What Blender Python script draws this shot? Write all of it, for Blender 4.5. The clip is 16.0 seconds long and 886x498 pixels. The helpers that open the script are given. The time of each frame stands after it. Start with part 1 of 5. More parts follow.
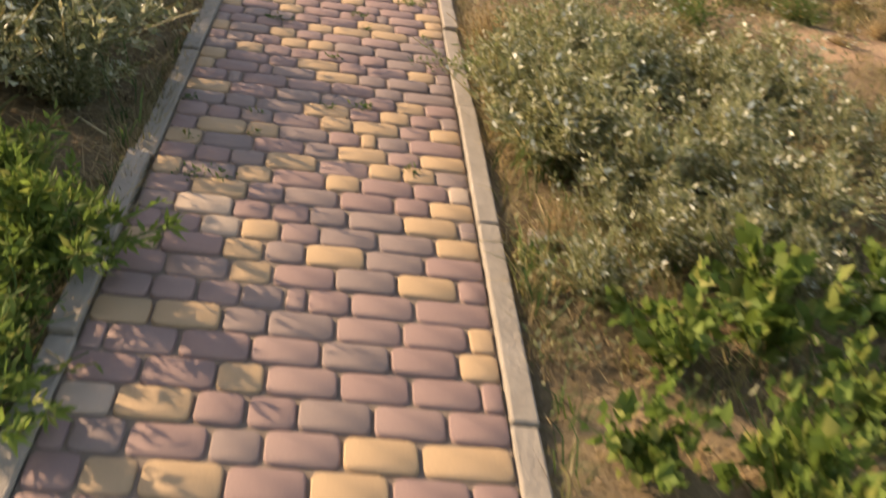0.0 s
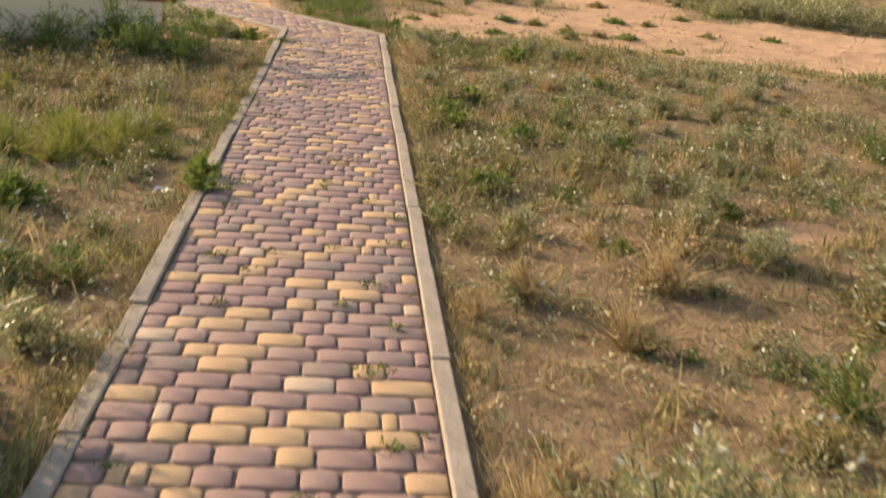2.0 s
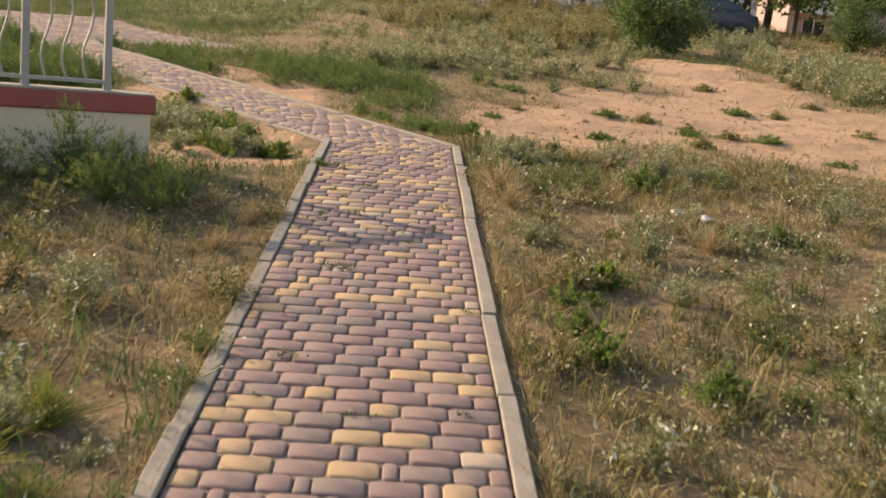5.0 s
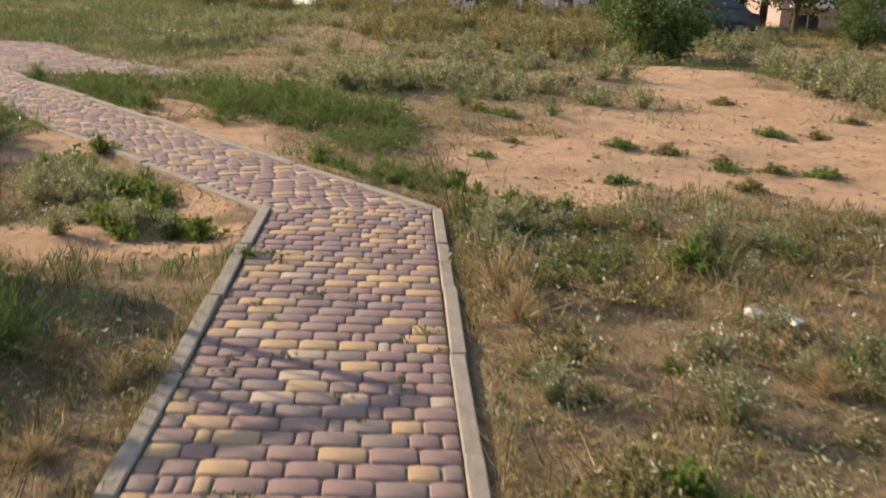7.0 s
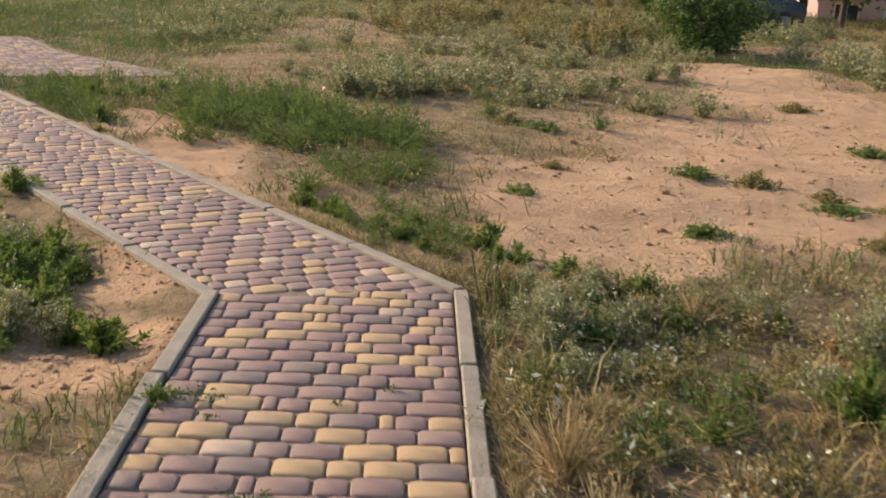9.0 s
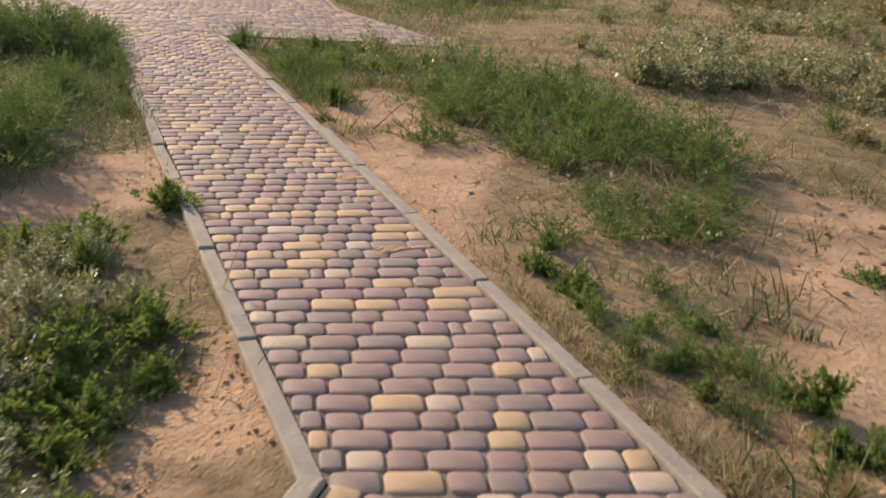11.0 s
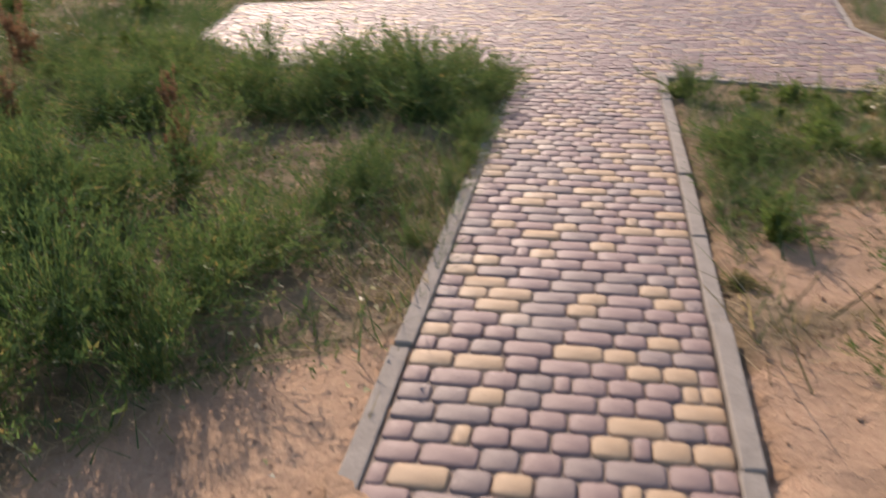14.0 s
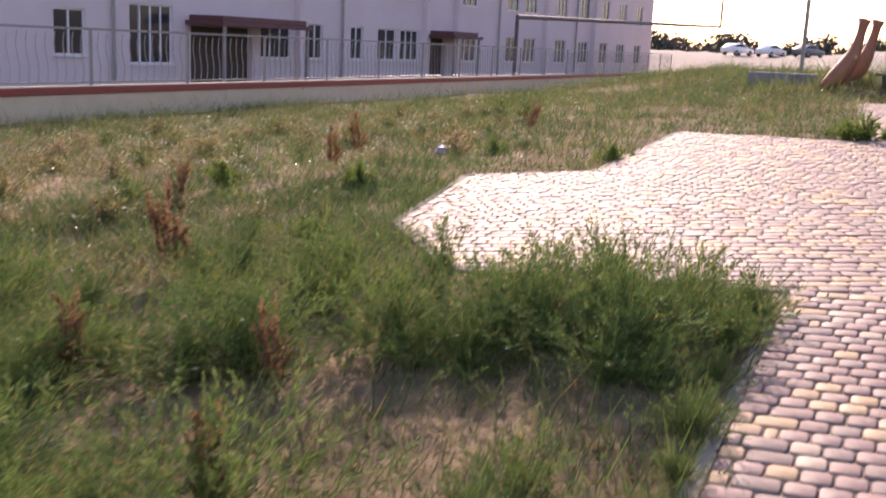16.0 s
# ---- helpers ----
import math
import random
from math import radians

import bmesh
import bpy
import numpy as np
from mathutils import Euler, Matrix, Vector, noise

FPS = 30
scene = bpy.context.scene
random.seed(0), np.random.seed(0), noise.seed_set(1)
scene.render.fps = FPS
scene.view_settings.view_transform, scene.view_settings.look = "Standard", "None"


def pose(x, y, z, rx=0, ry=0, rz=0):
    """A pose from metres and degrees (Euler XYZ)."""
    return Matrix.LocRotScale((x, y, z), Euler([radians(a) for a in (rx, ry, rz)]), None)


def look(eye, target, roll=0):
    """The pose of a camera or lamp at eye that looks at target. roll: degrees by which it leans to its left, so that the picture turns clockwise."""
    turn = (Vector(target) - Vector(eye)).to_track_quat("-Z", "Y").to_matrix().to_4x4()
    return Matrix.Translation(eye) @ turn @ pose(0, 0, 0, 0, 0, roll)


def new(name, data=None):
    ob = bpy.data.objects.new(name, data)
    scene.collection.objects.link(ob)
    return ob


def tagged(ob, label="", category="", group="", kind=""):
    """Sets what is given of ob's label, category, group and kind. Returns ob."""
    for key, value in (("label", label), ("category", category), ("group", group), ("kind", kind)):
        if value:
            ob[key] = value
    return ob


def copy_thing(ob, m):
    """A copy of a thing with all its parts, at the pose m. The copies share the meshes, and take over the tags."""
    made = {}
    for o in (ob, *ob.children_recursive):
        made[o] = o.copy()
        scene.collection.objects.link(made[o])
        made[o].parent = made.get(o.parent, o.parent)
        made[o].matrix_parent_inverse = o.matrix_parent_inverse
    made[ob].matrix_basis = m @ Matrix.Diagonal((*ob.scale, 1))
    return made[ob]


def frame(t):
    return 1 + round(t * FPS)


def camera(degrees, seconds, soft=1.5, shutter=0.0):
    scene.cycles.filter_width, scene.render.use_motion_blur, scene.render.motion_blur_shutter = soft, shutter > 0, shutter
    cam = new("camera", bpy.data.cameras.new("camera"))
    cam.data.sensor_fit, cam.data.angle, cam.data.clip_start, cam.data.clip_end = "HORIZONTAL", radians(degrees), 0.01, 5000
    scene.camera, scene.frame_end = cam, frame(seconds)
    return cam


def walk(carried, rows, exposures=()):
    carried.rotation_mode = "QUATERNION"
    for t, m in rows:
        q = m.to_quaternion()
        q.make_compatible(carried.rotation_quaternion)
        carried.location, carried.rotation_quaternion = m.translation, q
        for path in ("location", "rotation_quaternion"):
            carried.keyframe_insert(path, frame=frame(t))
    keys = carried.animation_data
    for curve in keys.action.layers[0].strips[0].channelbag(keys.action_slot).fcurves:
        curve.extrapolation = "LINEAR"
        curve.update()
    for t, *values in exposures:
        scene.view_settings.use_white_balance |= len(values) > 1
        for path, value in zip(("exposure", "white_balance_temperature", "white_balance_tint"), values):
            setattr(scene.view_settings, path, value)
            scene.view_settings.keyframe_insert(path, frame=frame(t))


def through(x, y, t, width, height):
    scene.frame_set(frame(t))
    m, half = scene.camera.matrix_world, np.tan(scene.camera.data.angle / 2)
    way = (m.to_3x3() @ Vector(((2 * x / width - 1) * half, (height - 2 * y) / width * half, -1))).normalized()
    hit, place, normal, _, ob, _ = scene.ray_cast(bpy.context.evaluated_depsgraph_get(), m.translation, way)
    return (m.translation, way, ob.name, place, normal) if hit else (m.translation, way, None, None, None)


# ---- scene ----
cam = camera(47.3, 16.0, soft=1.7, shutter=0.4)
METRES, EYE, TURN = 18.519, 1.5, -7.8
SLOPE = pose(0, 0, 0, 4.5, -1.0, 0)  # the paved slope climbs ahead and a little to the right
ROWS = [
    (0.0, 0.0, 0.0, 0.0, 5.02, -30.16, -8.69),
    (0.5, 0.0001, 0.0318, -0.0011, 8.79, -27.77, -7.57),
    (1.0, -0.0002, 0.066, -0.0008, 8.33, -22.91, -5.18),
    (1.5, -0.0041, 0.0959, -0.0008, 8.9, -20.63, -5.46),
    (2.0, -0.0109, 0.1278, 0.0001, 3.63, -18.37, -5.15),
    (2.5, -0.0159, 0.1575, 0.0014, 5.59, -16.3, -4.45),
    (3.0, -0.0223, 0.1894, 0.0012, 3.8, -17.16, -5.01),
    (3.5, -0.0248, 0.2203, 0.0003, 4.58, -16.77, -2.65),
    (4.0, -0.033, 0.2519, 0.0003, 6.87, -14.78, -3.77),
    (6.5, -0.0489, 0.4064, 0.0047, 6.3, -16.07, -5.95),
    (7.0, -0.0512, 0.4393, 0.0041, 5.96, -14.92, -2.82),
    (7.5, -0.0553, 0.4674, 0.0038, 7.69, -12.81, -3.37),
    (8.0, -0.0566, 0.4995, 0.0026, 5.58, -14.03, -2.85),
    (10.5, -0.0781, 0.6518, 0.0009, 19.42, -17.41, -3.29),
    (11.0, -0.0828, 0.6844, 0.0007, 25.11, -18.85, -3.97),
    (11.5, -0.0888, 0.7144, 0.002, 25.58, -18.69, -4.88),
    (12.0, -0.0977, 0.7461, 0.0028, 32.93, -18.83, -4.25),
    (12.5, -0.1109, 0.7727, 0.0038, 36.41, -19.23, -3.6),
    (13.0, -0.1238, 0.8022, 0.0036, 42.22, -19.95, -0.54),
    (13.5, -0.1407, 0.8252, 0.0021, 47.89, -21.02, -0.72),
    (14.0, -0.1597, 0.8496, 0.0026, 54.04, -20.73, -0.14),
    (14.5, -0.1787, 0.8713, 0.0034, 63.29, -18.36, -0.25),
    (15.0, -0.2015, 0.8936, 0.0043, 65.98, -17.35, 1.48),
    (15.5, -0.2227, 0.9143, 0.0045, 70.5, -15.38, 1.72),
    (16.0, -0.2455, 0.934, 0.0046, 70.23, -12.73, 1.78),
]
walk(cam, [(t, SLOPE @ pose(0, 0, EYE, 0, 0, TURN) @ pose(METRES * x, METRES * y, METRES * z, 90 + pitch, roll, yaw)) for t, x, y, z, yaw, pitch, roll in ROWS],
     exposures=[(0.0, 0.97, 8500, 18), (4.0, 0.82, 7900, 15), (8.0, 0.6, 7200, 14), (11.0, 0.57, 7100, 17), (14.0, 0.48, 6600, 22), (16.0, 0.92, 6700, 33)])

# ---------------------------------------------------------------- light
SUN_YAW, SUN_UP = 61.0, 24.5   # degrees to the left of the first path, degrees above level
sun_way = Vector((-math.sin(radians(SUN_YAW)) * math.cos(radians(SUN_UP)), math.cos(radians(SUN_YAW)) * math.cos(radians(SUN_UP)), math.sin(radians(SUN_UP))))
sun = new("sun", bpy.data.lights.new("sun", "SUN"))
sun.data.energy, sun.data.angle, sun.data.color = 4.2, radians(0.6), (1.0, 0.86, 0.68)
sun.matrix_world = look(sun_way * 100, (0, 0, 0))
world = bpy.data.worlds.new("sky")
scene.world = world
world.use_nodes = True
wn = world.node_tree.nodes
sky = wn.new("ShaderNodeTexSky")
sky.sky_type, sky.sun_disc = "NISHITA", False
sky.sun_elevation, sky.sun_rotation = radians(SUN_UP), radians(-SUN_YAW)
sky.air_density, sky.dust_density, sky.ozone_density = 1.0, 1.2, 1.0
wn["Background"].inputs[1].default_value = 0.15
world.node_tree.links.new(sky.outputs[0], wn["Background"].inputs[0])

# ---------------------------------------------------------------- materials


def nodes_of(name):
    m = bpy.data.materials.new(name)
    m.use_nodes = True
    return m, m.node_tree.nodes, m.node_tree.links, m.node_tree.nodes["Principled BSDF"]


def ramp(n, stops, interp="LINEAR"):
    r = n.new("ShaderNodeValToRGB")
    r.color_ramp.interpolation = interp
    e = r.color_ramp.elements
    while len(e) < len(stops):
        e.new(0.5)
    for i, (p, c) in enumerate(stops):
        e[i].position, e[i].color = p, (*c, 1)
    return r


def noise_tex(n, l, scale, detail=4.0, rough=0.6, coord="Object"):
    tc = n.new("ShaderNodeTexCoord")
    t = n.new("ShaderNodeTexNoise")
    t.inputs["Scale"].default_value, t.inputs["Detail"].default_value, t.inputs["Roughness"].default_value = scale, detail, rough
    l.new(tc.outputs[coord], t.inputs["Vector"])
    return t


def mix(n, l, fac, a, b, kind="MIX"):
    x = n.new("ShaderNodeMix")
    x.data_type, x.blend_type = "RGBA", kind
    for s, v in ((0, fac), (6, a), (7, b)):
        if isinstance(v, (int, float)):
            x.inputs[s].default_value = v
        elif isinstance(v, tuple):
            x.inputs[s].default_value = (*v, 1)
        else:
            l.new(v, x.inputs[s])
    return x.outputs[2]


def bump(n, l, p, height, strength=0.4, distance=0.01):
    b = n.new("ShaderNodeBump")
    b.inputs["Strength"].default_value, b.inputs["Distance"].default_value = strength, distance
    l.new(height, b.inputs["Height"])
    l.new(b.outputs[0], p.inputs["Normal"])


def random_value(n, l):
    """One random number for each object and each island of a joined mesh."""
    oi, ge = n.new("ShaderNodeObjectInfo"), n.new("ShaderNodeNewGeometry")
    a, f = n.new("ShaderNodeMath"), n.new("ShaderNodeMath")
    a.operation, f.operation = "ADD", "FRACT"
    l.new(oi.outputs["Random"], a.inputs[0])
    l.new(ge.outputs["Random Per Island"], a.inputs[1])
    l.new(a.outputs[0], f.inputs[0])
    return f.outputs[0]


def plain(name, colour, rough=0.6, metal=0.0, scale=8.0, vary=0.25, relief=0.2):
    m, n, l, p = nodes_of(name)
    t = noise_tex(n, l, scale)
    t2 = noise_tex(n, l, scale * 9)
    dark = tuple(c * (1 - vary) for c in colour)
    c = mix(n, l, t.outputs[0], dark, tuple(min(1, c * (1 + vary)) for c in colour))
    c = mix(n, l, 0.25, c, mix(n, l, t2.outputs[0], dark, colour))
    l.new(c, p.inputs["Base Color"])
    p.inputs["Roughness"].default_value, p.inputs["Metallic"].default_value = rough, metal
    bump(n, l, p, t2.outputs[0], relief, 0.005)
    return m


def paver_material(name, stops, rough=0.56):
    m, n, l, p = nodes_of(name)
    r = ramp(n, stops, "CONSTANT")
    l.new(random_value(n, l), r.inputs[0])
    t, t2 = noise_tex(n, l, 5.0, 5), noise_tex(n, l, 160.0, 3)
    c = mix(n, l, 0.45, r.outputs[0], mix(n, l, t.outputs[0], (0.16, 0.12, 0.10), (0.60, 0.50, 0.44)), "OVERLAY")
    grime = ramp(n, [(0.52, (0, 0, 0)), (0.72, (0.75, 0.75, 0.75))])
    l.new(noise_tex(n, l, 2.3, 6, 0.7).outputs[0], grime.inputs[0])
    c = mix(n, l, grime.outputs[0], c, mix(n, l, 0.6, c, (0.33, 0.25, 0.19)))
    c = mix(n, l, 0.3, c, mix(n, l, t2.outputs[0], (0.12, 0.10, 0.09), (0.6, 0.55, 0.5)), "OVERLAY")
    c = mix(n, l, 0.14, c, (0.37, 0.29, 0.235))  # evenly muted towards tan: the paling by glare, put into the colour
    l.new(c, p.inputs["Base Color"])
    rr = ramp(n, [(0.3, (rough - 0.08,) * 3), (0.7, (rough + 0.14,) * 3)])
    l.new(t.outputs[0], rr.inputs[0])
    l.new(rr.outputs[0], p.inputs["Roughness"])
    p.inputs["Specular IOR Level"].default_value = 0.25
    bump(n, l, p, t2.outputs[0], 0.35, 0.004)
    return m


MAUVE, GREY, OCHRE, CREAM, ROSE = (0.275, 0.19, 0.18), (0.235, 0.19, 0.18), (0.50, 0.365, 0.205), (0.50, 0.42, 0.33), (0.30, 0.215, 0.20)
PAVER = paver_material("paver_concrete", [(0.0, MAUVE), (0.34, GREY), (0.58, OCHRE), (0.81, ROSE), (0.965, CREAM)], 0.65)
KERB = plain("kerb_concrete", (0.31, 0.265, 0.21), 0.9, 0, 6.0, 0.6, 0.9)
BEDDING = plain("sand_bedding", (0.22, 0.165, 0.12), 0.95, 0, 20.0, 0.4, 0.6)


def leaf_material(name, stops, through=0.25, rough=0.65):
    m, n, l, p = nodes_of(name)
    r = ramp(n, stops)
    l.new(random_value(n, l), r.inputs[0])
    t = noise_tex(n, l, 1.3, 3)
    dim = ramp(n, [(0.35, (0.62, 0.66, 0.6)), (0.65, (1.15, 1.1, 1.0))])
    l.new(t.outputs[0], dim.inputs[0])
    c = mix(n, l, 1.0, r.outputs[0], dim.outputs[0], "MULTIPLY")
    l.new(c, p.inputs["Base Color"])
    p.inputs["Roughness"].default_value = rough
    p.inputs["Specular IOR Level"].default_value = 0.3
    tr, ms = n.new("ShaderNodeBsdfTranslucent"), n.new("ShaderNodeMixShader")
    l.new(c, tr.inputs[0])
    ms.inputs[0].default_value = through
    l.new(p.outputs[0], ms.inputs[1])
    l.new(tr.outputs[0], ms.inputs[2])
    l.new(ms.outputs[0], n["Material Output"].inputs[0])
    return m


GREEN = leaf_material("green_leaf", [(0.0, (0.055, 0.105, 0.035)), (0.5, (0.095, 0.165, 0.055)), (0.9, (0.17, 0.235, 0.065)), (1.0, (0.30, 0.23, 0.085))], 0.42)
FERN = leaf_material("fern_green_leaf", [(0.0, (0.08, 0.14, 0.042)), (0.5, (0.13, 0.205, 0.06)), (0.88, (0.20, 0.26, 0.08)), (1.0, (0.36, 0.25, 0.09))], 0.45)
BRIGHT = leaf_material("bright_leaf", [(0.0, (0.13, 0.20, 0.045)), (0.7, (0.21, 0.30, 0.07)), (1.0, (0.33, 0.33, 0.10))], 0.45)
# the haze over the far trees is put into this greyed leaf colour
DISTANT = leaf_material("distant_leaf", [(0.0, (0.10, 0.10, 0.09)), (1.0, (0.17, 0.165, 0.145))], 0.02, 0.9)
SILVER = leaf_material("silver_leaf", [(0.0, (0.19, 0.205, 0.095)), (0.6, (0.31, 0.315, 0.16)), (1.0, (0.56, 0.53, 0.36))], 0.42, 0.36)
STRAW = leaf_material("straw", [(0.0, (0.16, 0.10, 0.045)), (0.35, (0.43, 0.30, 0.16)), (0.75, (0.62, 0.45, 0.26)), (1.0, (0.78, 0.62, 0.37))], 0.28)
THATCH = leaf_material("dead_thatch", [(0.0, (0.12, 0.085, 0.055)), (0.5, (0.32, 0.235, 0.15)), (1.0, (0.62, 0.47, 0.30))], 0.2, 0.85)
OLIVE = leaf_material("olive_grass", [(0.0, (0.08, 0.09, 0.03)), (0.5, (0.25, 0.22, 0.085)), (1.0, (0.50, 0.40, 0.20))], 0.4)
LIME = leaf_material("lime_grass", [(0.0, (0.17, 0.21, 0.04)), (0.7, (0.29, 0.31, 0.07)), (1.0, (0.42, 0.36, 0.13))], 0.4)
WHITE_FLECK = leaf_material("white_fleck", [(0.0, (0.6, 0.6, 0.5)), (1.0, (0.85, 0.85, 0.76))], 0.2)
RUST = leaf_material("rust_weed", [(0.0, (0.26, 0.14, 0.08)), (1.0, (0.48, 0.28, 0.16))], 0.4)
BARK = plain("bark", (0.09, 0.065, 0.05), 0.9, 0, 14.0, 0.4, 0.8)


def soil_material():
    m, n, l, p = nodes_of("dry_soil")
    big, mid, fine = noise_tex(n, l, 0.35, 4), noise_tex(n, l, 2.6, 6, 0.65), noise_tex(n, l, 38.0, 5, 0.7)
    r = ramp(n, [(0.3, (0.33, 0.21, 0.13)), (0.5, (0.55, 0.37, 0.235)), (0.72, (0.66, 0.46, 0.30))])
    l.new(mid.outputs[0], r.inputs[0])
    r2 = ramp(n, [(0.35, (0.43, 0.30, 0.19)), (0.65, (0.62, 0.43, 0.28))])
    l.new(big.outputs[0], r2.inputs[0])
    c = mix(n, l, 0.45, r.outputs[0], r2.outputs[0])
    c = mix(n, l, 0.5, c, mix(n, l, fine.outputs[0], (0.15, 0.12, 0.1), (0.75, 0.7, 0.65)), "OVERLAY")
    at = n.new("ShaderNodeAttribute")
    at.attribute_name = "thatch"
    fibre = noise_tex(n, l, 75.0, 6, 0.8)
    fibre.inputs["Distortion"].default_value = 1.5
    old = mix(n, l, fibre.outputs[0], (0.09, 0.065, 0.04), (0.47, 0.36, 0.22))
    patch = ramp(n, [(0.36, (0.62, 0.60, 0.56)), (0.62, (1.2, 1.15, 1.1))])
    l.new(noise_tex(n, l, 4.2, 5, 0.7).outputs[0], patch.inputs[0])
    old = mix(n, l, 1.0, old, patch.outputs[0], "MULTIPLY")
    edge = n.new("ShaderNodeMath")
    edge.operation, edge.use_clamp = "MULTIPLY_ADD", True
    edge.inputs[1].default_value = 1.6
    l.new(at.outputs["Fac"], edge.inputs[0])
    shift = n.new("ShaderNodeMath")
    shift.operation = "SUBTRACT"
    l.new(mid.outputs[0], shift.inputs[0])
    shift.inputs[1].default_value = 0.85
    l.new(shift.outputs[0], edge.inputs[2])
    c = mix(n, l, edge.outputs[0], c, old)
    l.new(c, p.inputs["Base Color"])
    p.inputs["Roughness"].default_value = 0.95
    p.inputs["Specular IOR Level"].default_value = 0.15
    clod = noise_tex(n, l, 11.0, 6, 0.75)
    ad, ad2 = n.new("ShaderNodeMath"), n.new("ShaderNodeMath")
    ad.operation = ad2.operation = "MULTIPLY_ADD"
    ad.inputs[1].default_value, ad2.inputs[1].default_value = 3.0, 2.2
    l.new(mid.outputs[0], ad.inputs[0])
    l.new(fine.outputs[0], ad.inputs[2])
    l.new(clod.outputs[0], ad2.inputs[0])
    l.new(ad.outputs[0], ad2.inputs[2])
    bump(n, l, p, ad2.outputs[0], 0.9, 0.026)
    return m


SOIL = soil_material()
PLASTER = plain("white_plaster", (0.68, 0.565, 0.575), 0.85, 0, 0.5, 0.16, 0.2)
WALL_CREAM = plain("cream_render", (0.64, 0.51, 0.36), 0.85, 0, 2.5, 0.2, 0.4)
RED_PAINT = plain("red_paint", (0.30, 0.06, 0.045), 0.55, 0, 3.0, 0.3, 0.3)
IRON = plain("grey_painted_iron", (0.30, 0.28, 0.27), 0.5, 0.3, 12.0, 0.25, 0.1)
GLASS = plain("dark_window_glass", (0.035, 0.035, 0.045), 0.12, 0, 0.5, 0.3, 0.0)
FRAME_WHITE = plain("white_plastic", (0.72, 0.70, 0.70), 0.5, 0, 2.0, 0.08, 0.0)

# ---------------------------------------------------------------- ground shape
UP = SLOPE.to_3x3() @ Vector((0, 0, 1))
RISE_X, RISE_Y = -UP.x / UP.z, -UP.y / UP.z
CREST = 62.0
P1_L, P1_R = ((-0.50, -2.0), (-0.715, 15.0)), ((0.50, -2.0), (0.385, 15.16))
P2_L, P2_R = ((-0.715, 15.0), (-6.30, 22.15)), ((0.385, 15.16), (-5.42, 22.78))
PATIO = [(-5.42, 22.78), (-3.06, 23.92), (-5.55, 26.35), (-6.95, 28.75), (-8.4, 28.3), (-10.05, 28.5), (-13.0, 32.4), (-14.1, 31.9),
         (-10.55, 27.8), (-12.95, 27.0), (-10.75, 24.0), (-11.35, 22.8), (-9.55, 21.15), (-7.9, 20.8), (-6.30, 22.15)]
SANDS = [(2.6, 17.8, 2.6, 2.0), (4.6, 20.3, 3.2, 3.0), (5.6, 25.0, 1.5, 5.0), (-1.75, 18.4, 0.62, 1.5), (-1.15, 15.6, 0.5, 0.7), (5.3, 16.3, 2.4, 1.4), (1.4, 17.6, 1.1, 1.3), (1.35, 16.1, 0.9, 0.7),
         (6.5, 17.0, 3.0, 2.5), (-1.6, 14.4, 0.9, 0.7), (-1.6, 17.2, 0.5, 0.8), (9.0, 20.0, 3.5, 2.2), (-2.6, 20.2, 0.5, 0.8), (-3.05, 17.4, 0.5, 1.0), (2.6, 7.6, 0.45, 0.2), (3.0, 5.4, 0.6, 0.3)]


def smooth(a, b, v):
    t = np.clip((v - a) / (b - a), 0, 1)
    return t * t * (3 - 2 * t)


def wave(x, y, s, k):
    """Cheap uneven waves in plan, about -1 to 1."""
    return (np.sin(x * s + 1.7 * k + 1.3 * np.sin(y * s * 0.7 + k)) + np.sin(y * s * 1.13 + 2.1 * k + 1.1 * np.sin(x * s * 0.9 - k)) +
            0.6 * np.sin((x + y) * s * 1.9 + k) + 0.5 * np.sin((x - 1.4 * y) * s * 2.3 + 3 * k)) / 3.1


def inside(poly, x, y):
    hit = np.zeros(np.shape(x), bool)
    for (x0, y0), (x1, y1) in zip(poly, poly[1:] + poly[:1]):
        hit ^= ((y0 > y) != (y1 > y)) & (x < (x1 - x0) * (y - y0) / (y1 - y0 + 1e-12) + x0)
    return hit


def edge_distance(poly, x, y):
    best = np.full(np.shape(x), 1e9)
    for (x0, y0), (x1, y1) in zip(poly, poly[1:] + poly[:1]):
        dx, dy = x1 - x0, y1 - y0
        t = np.clip(((x - x0) * dx + (y - y0) * dy) / (dx * dx + dy * dy), 0, 1)
        best = np.minimum(best, np.hypot(x - x0 - t * dx, y - y0 - t * dy))
    return best


PAVED = [[P1_L[0], P1_R[0], P1_R[1], P1_L[1]], [P2_L[0], P2_R[0], P2_R[1], P2_L[1]], PATIO]


def paved_gap(x, y):
    """Distance outside the paving; 0 on it."""
    d = np.full(np.shape(x), 1e9)
    for poly in PAVED:
        d = np.minimum(d, np.where(inside(poly, x, y), 0.0, edge_distance(poly, x, y)))
    return d


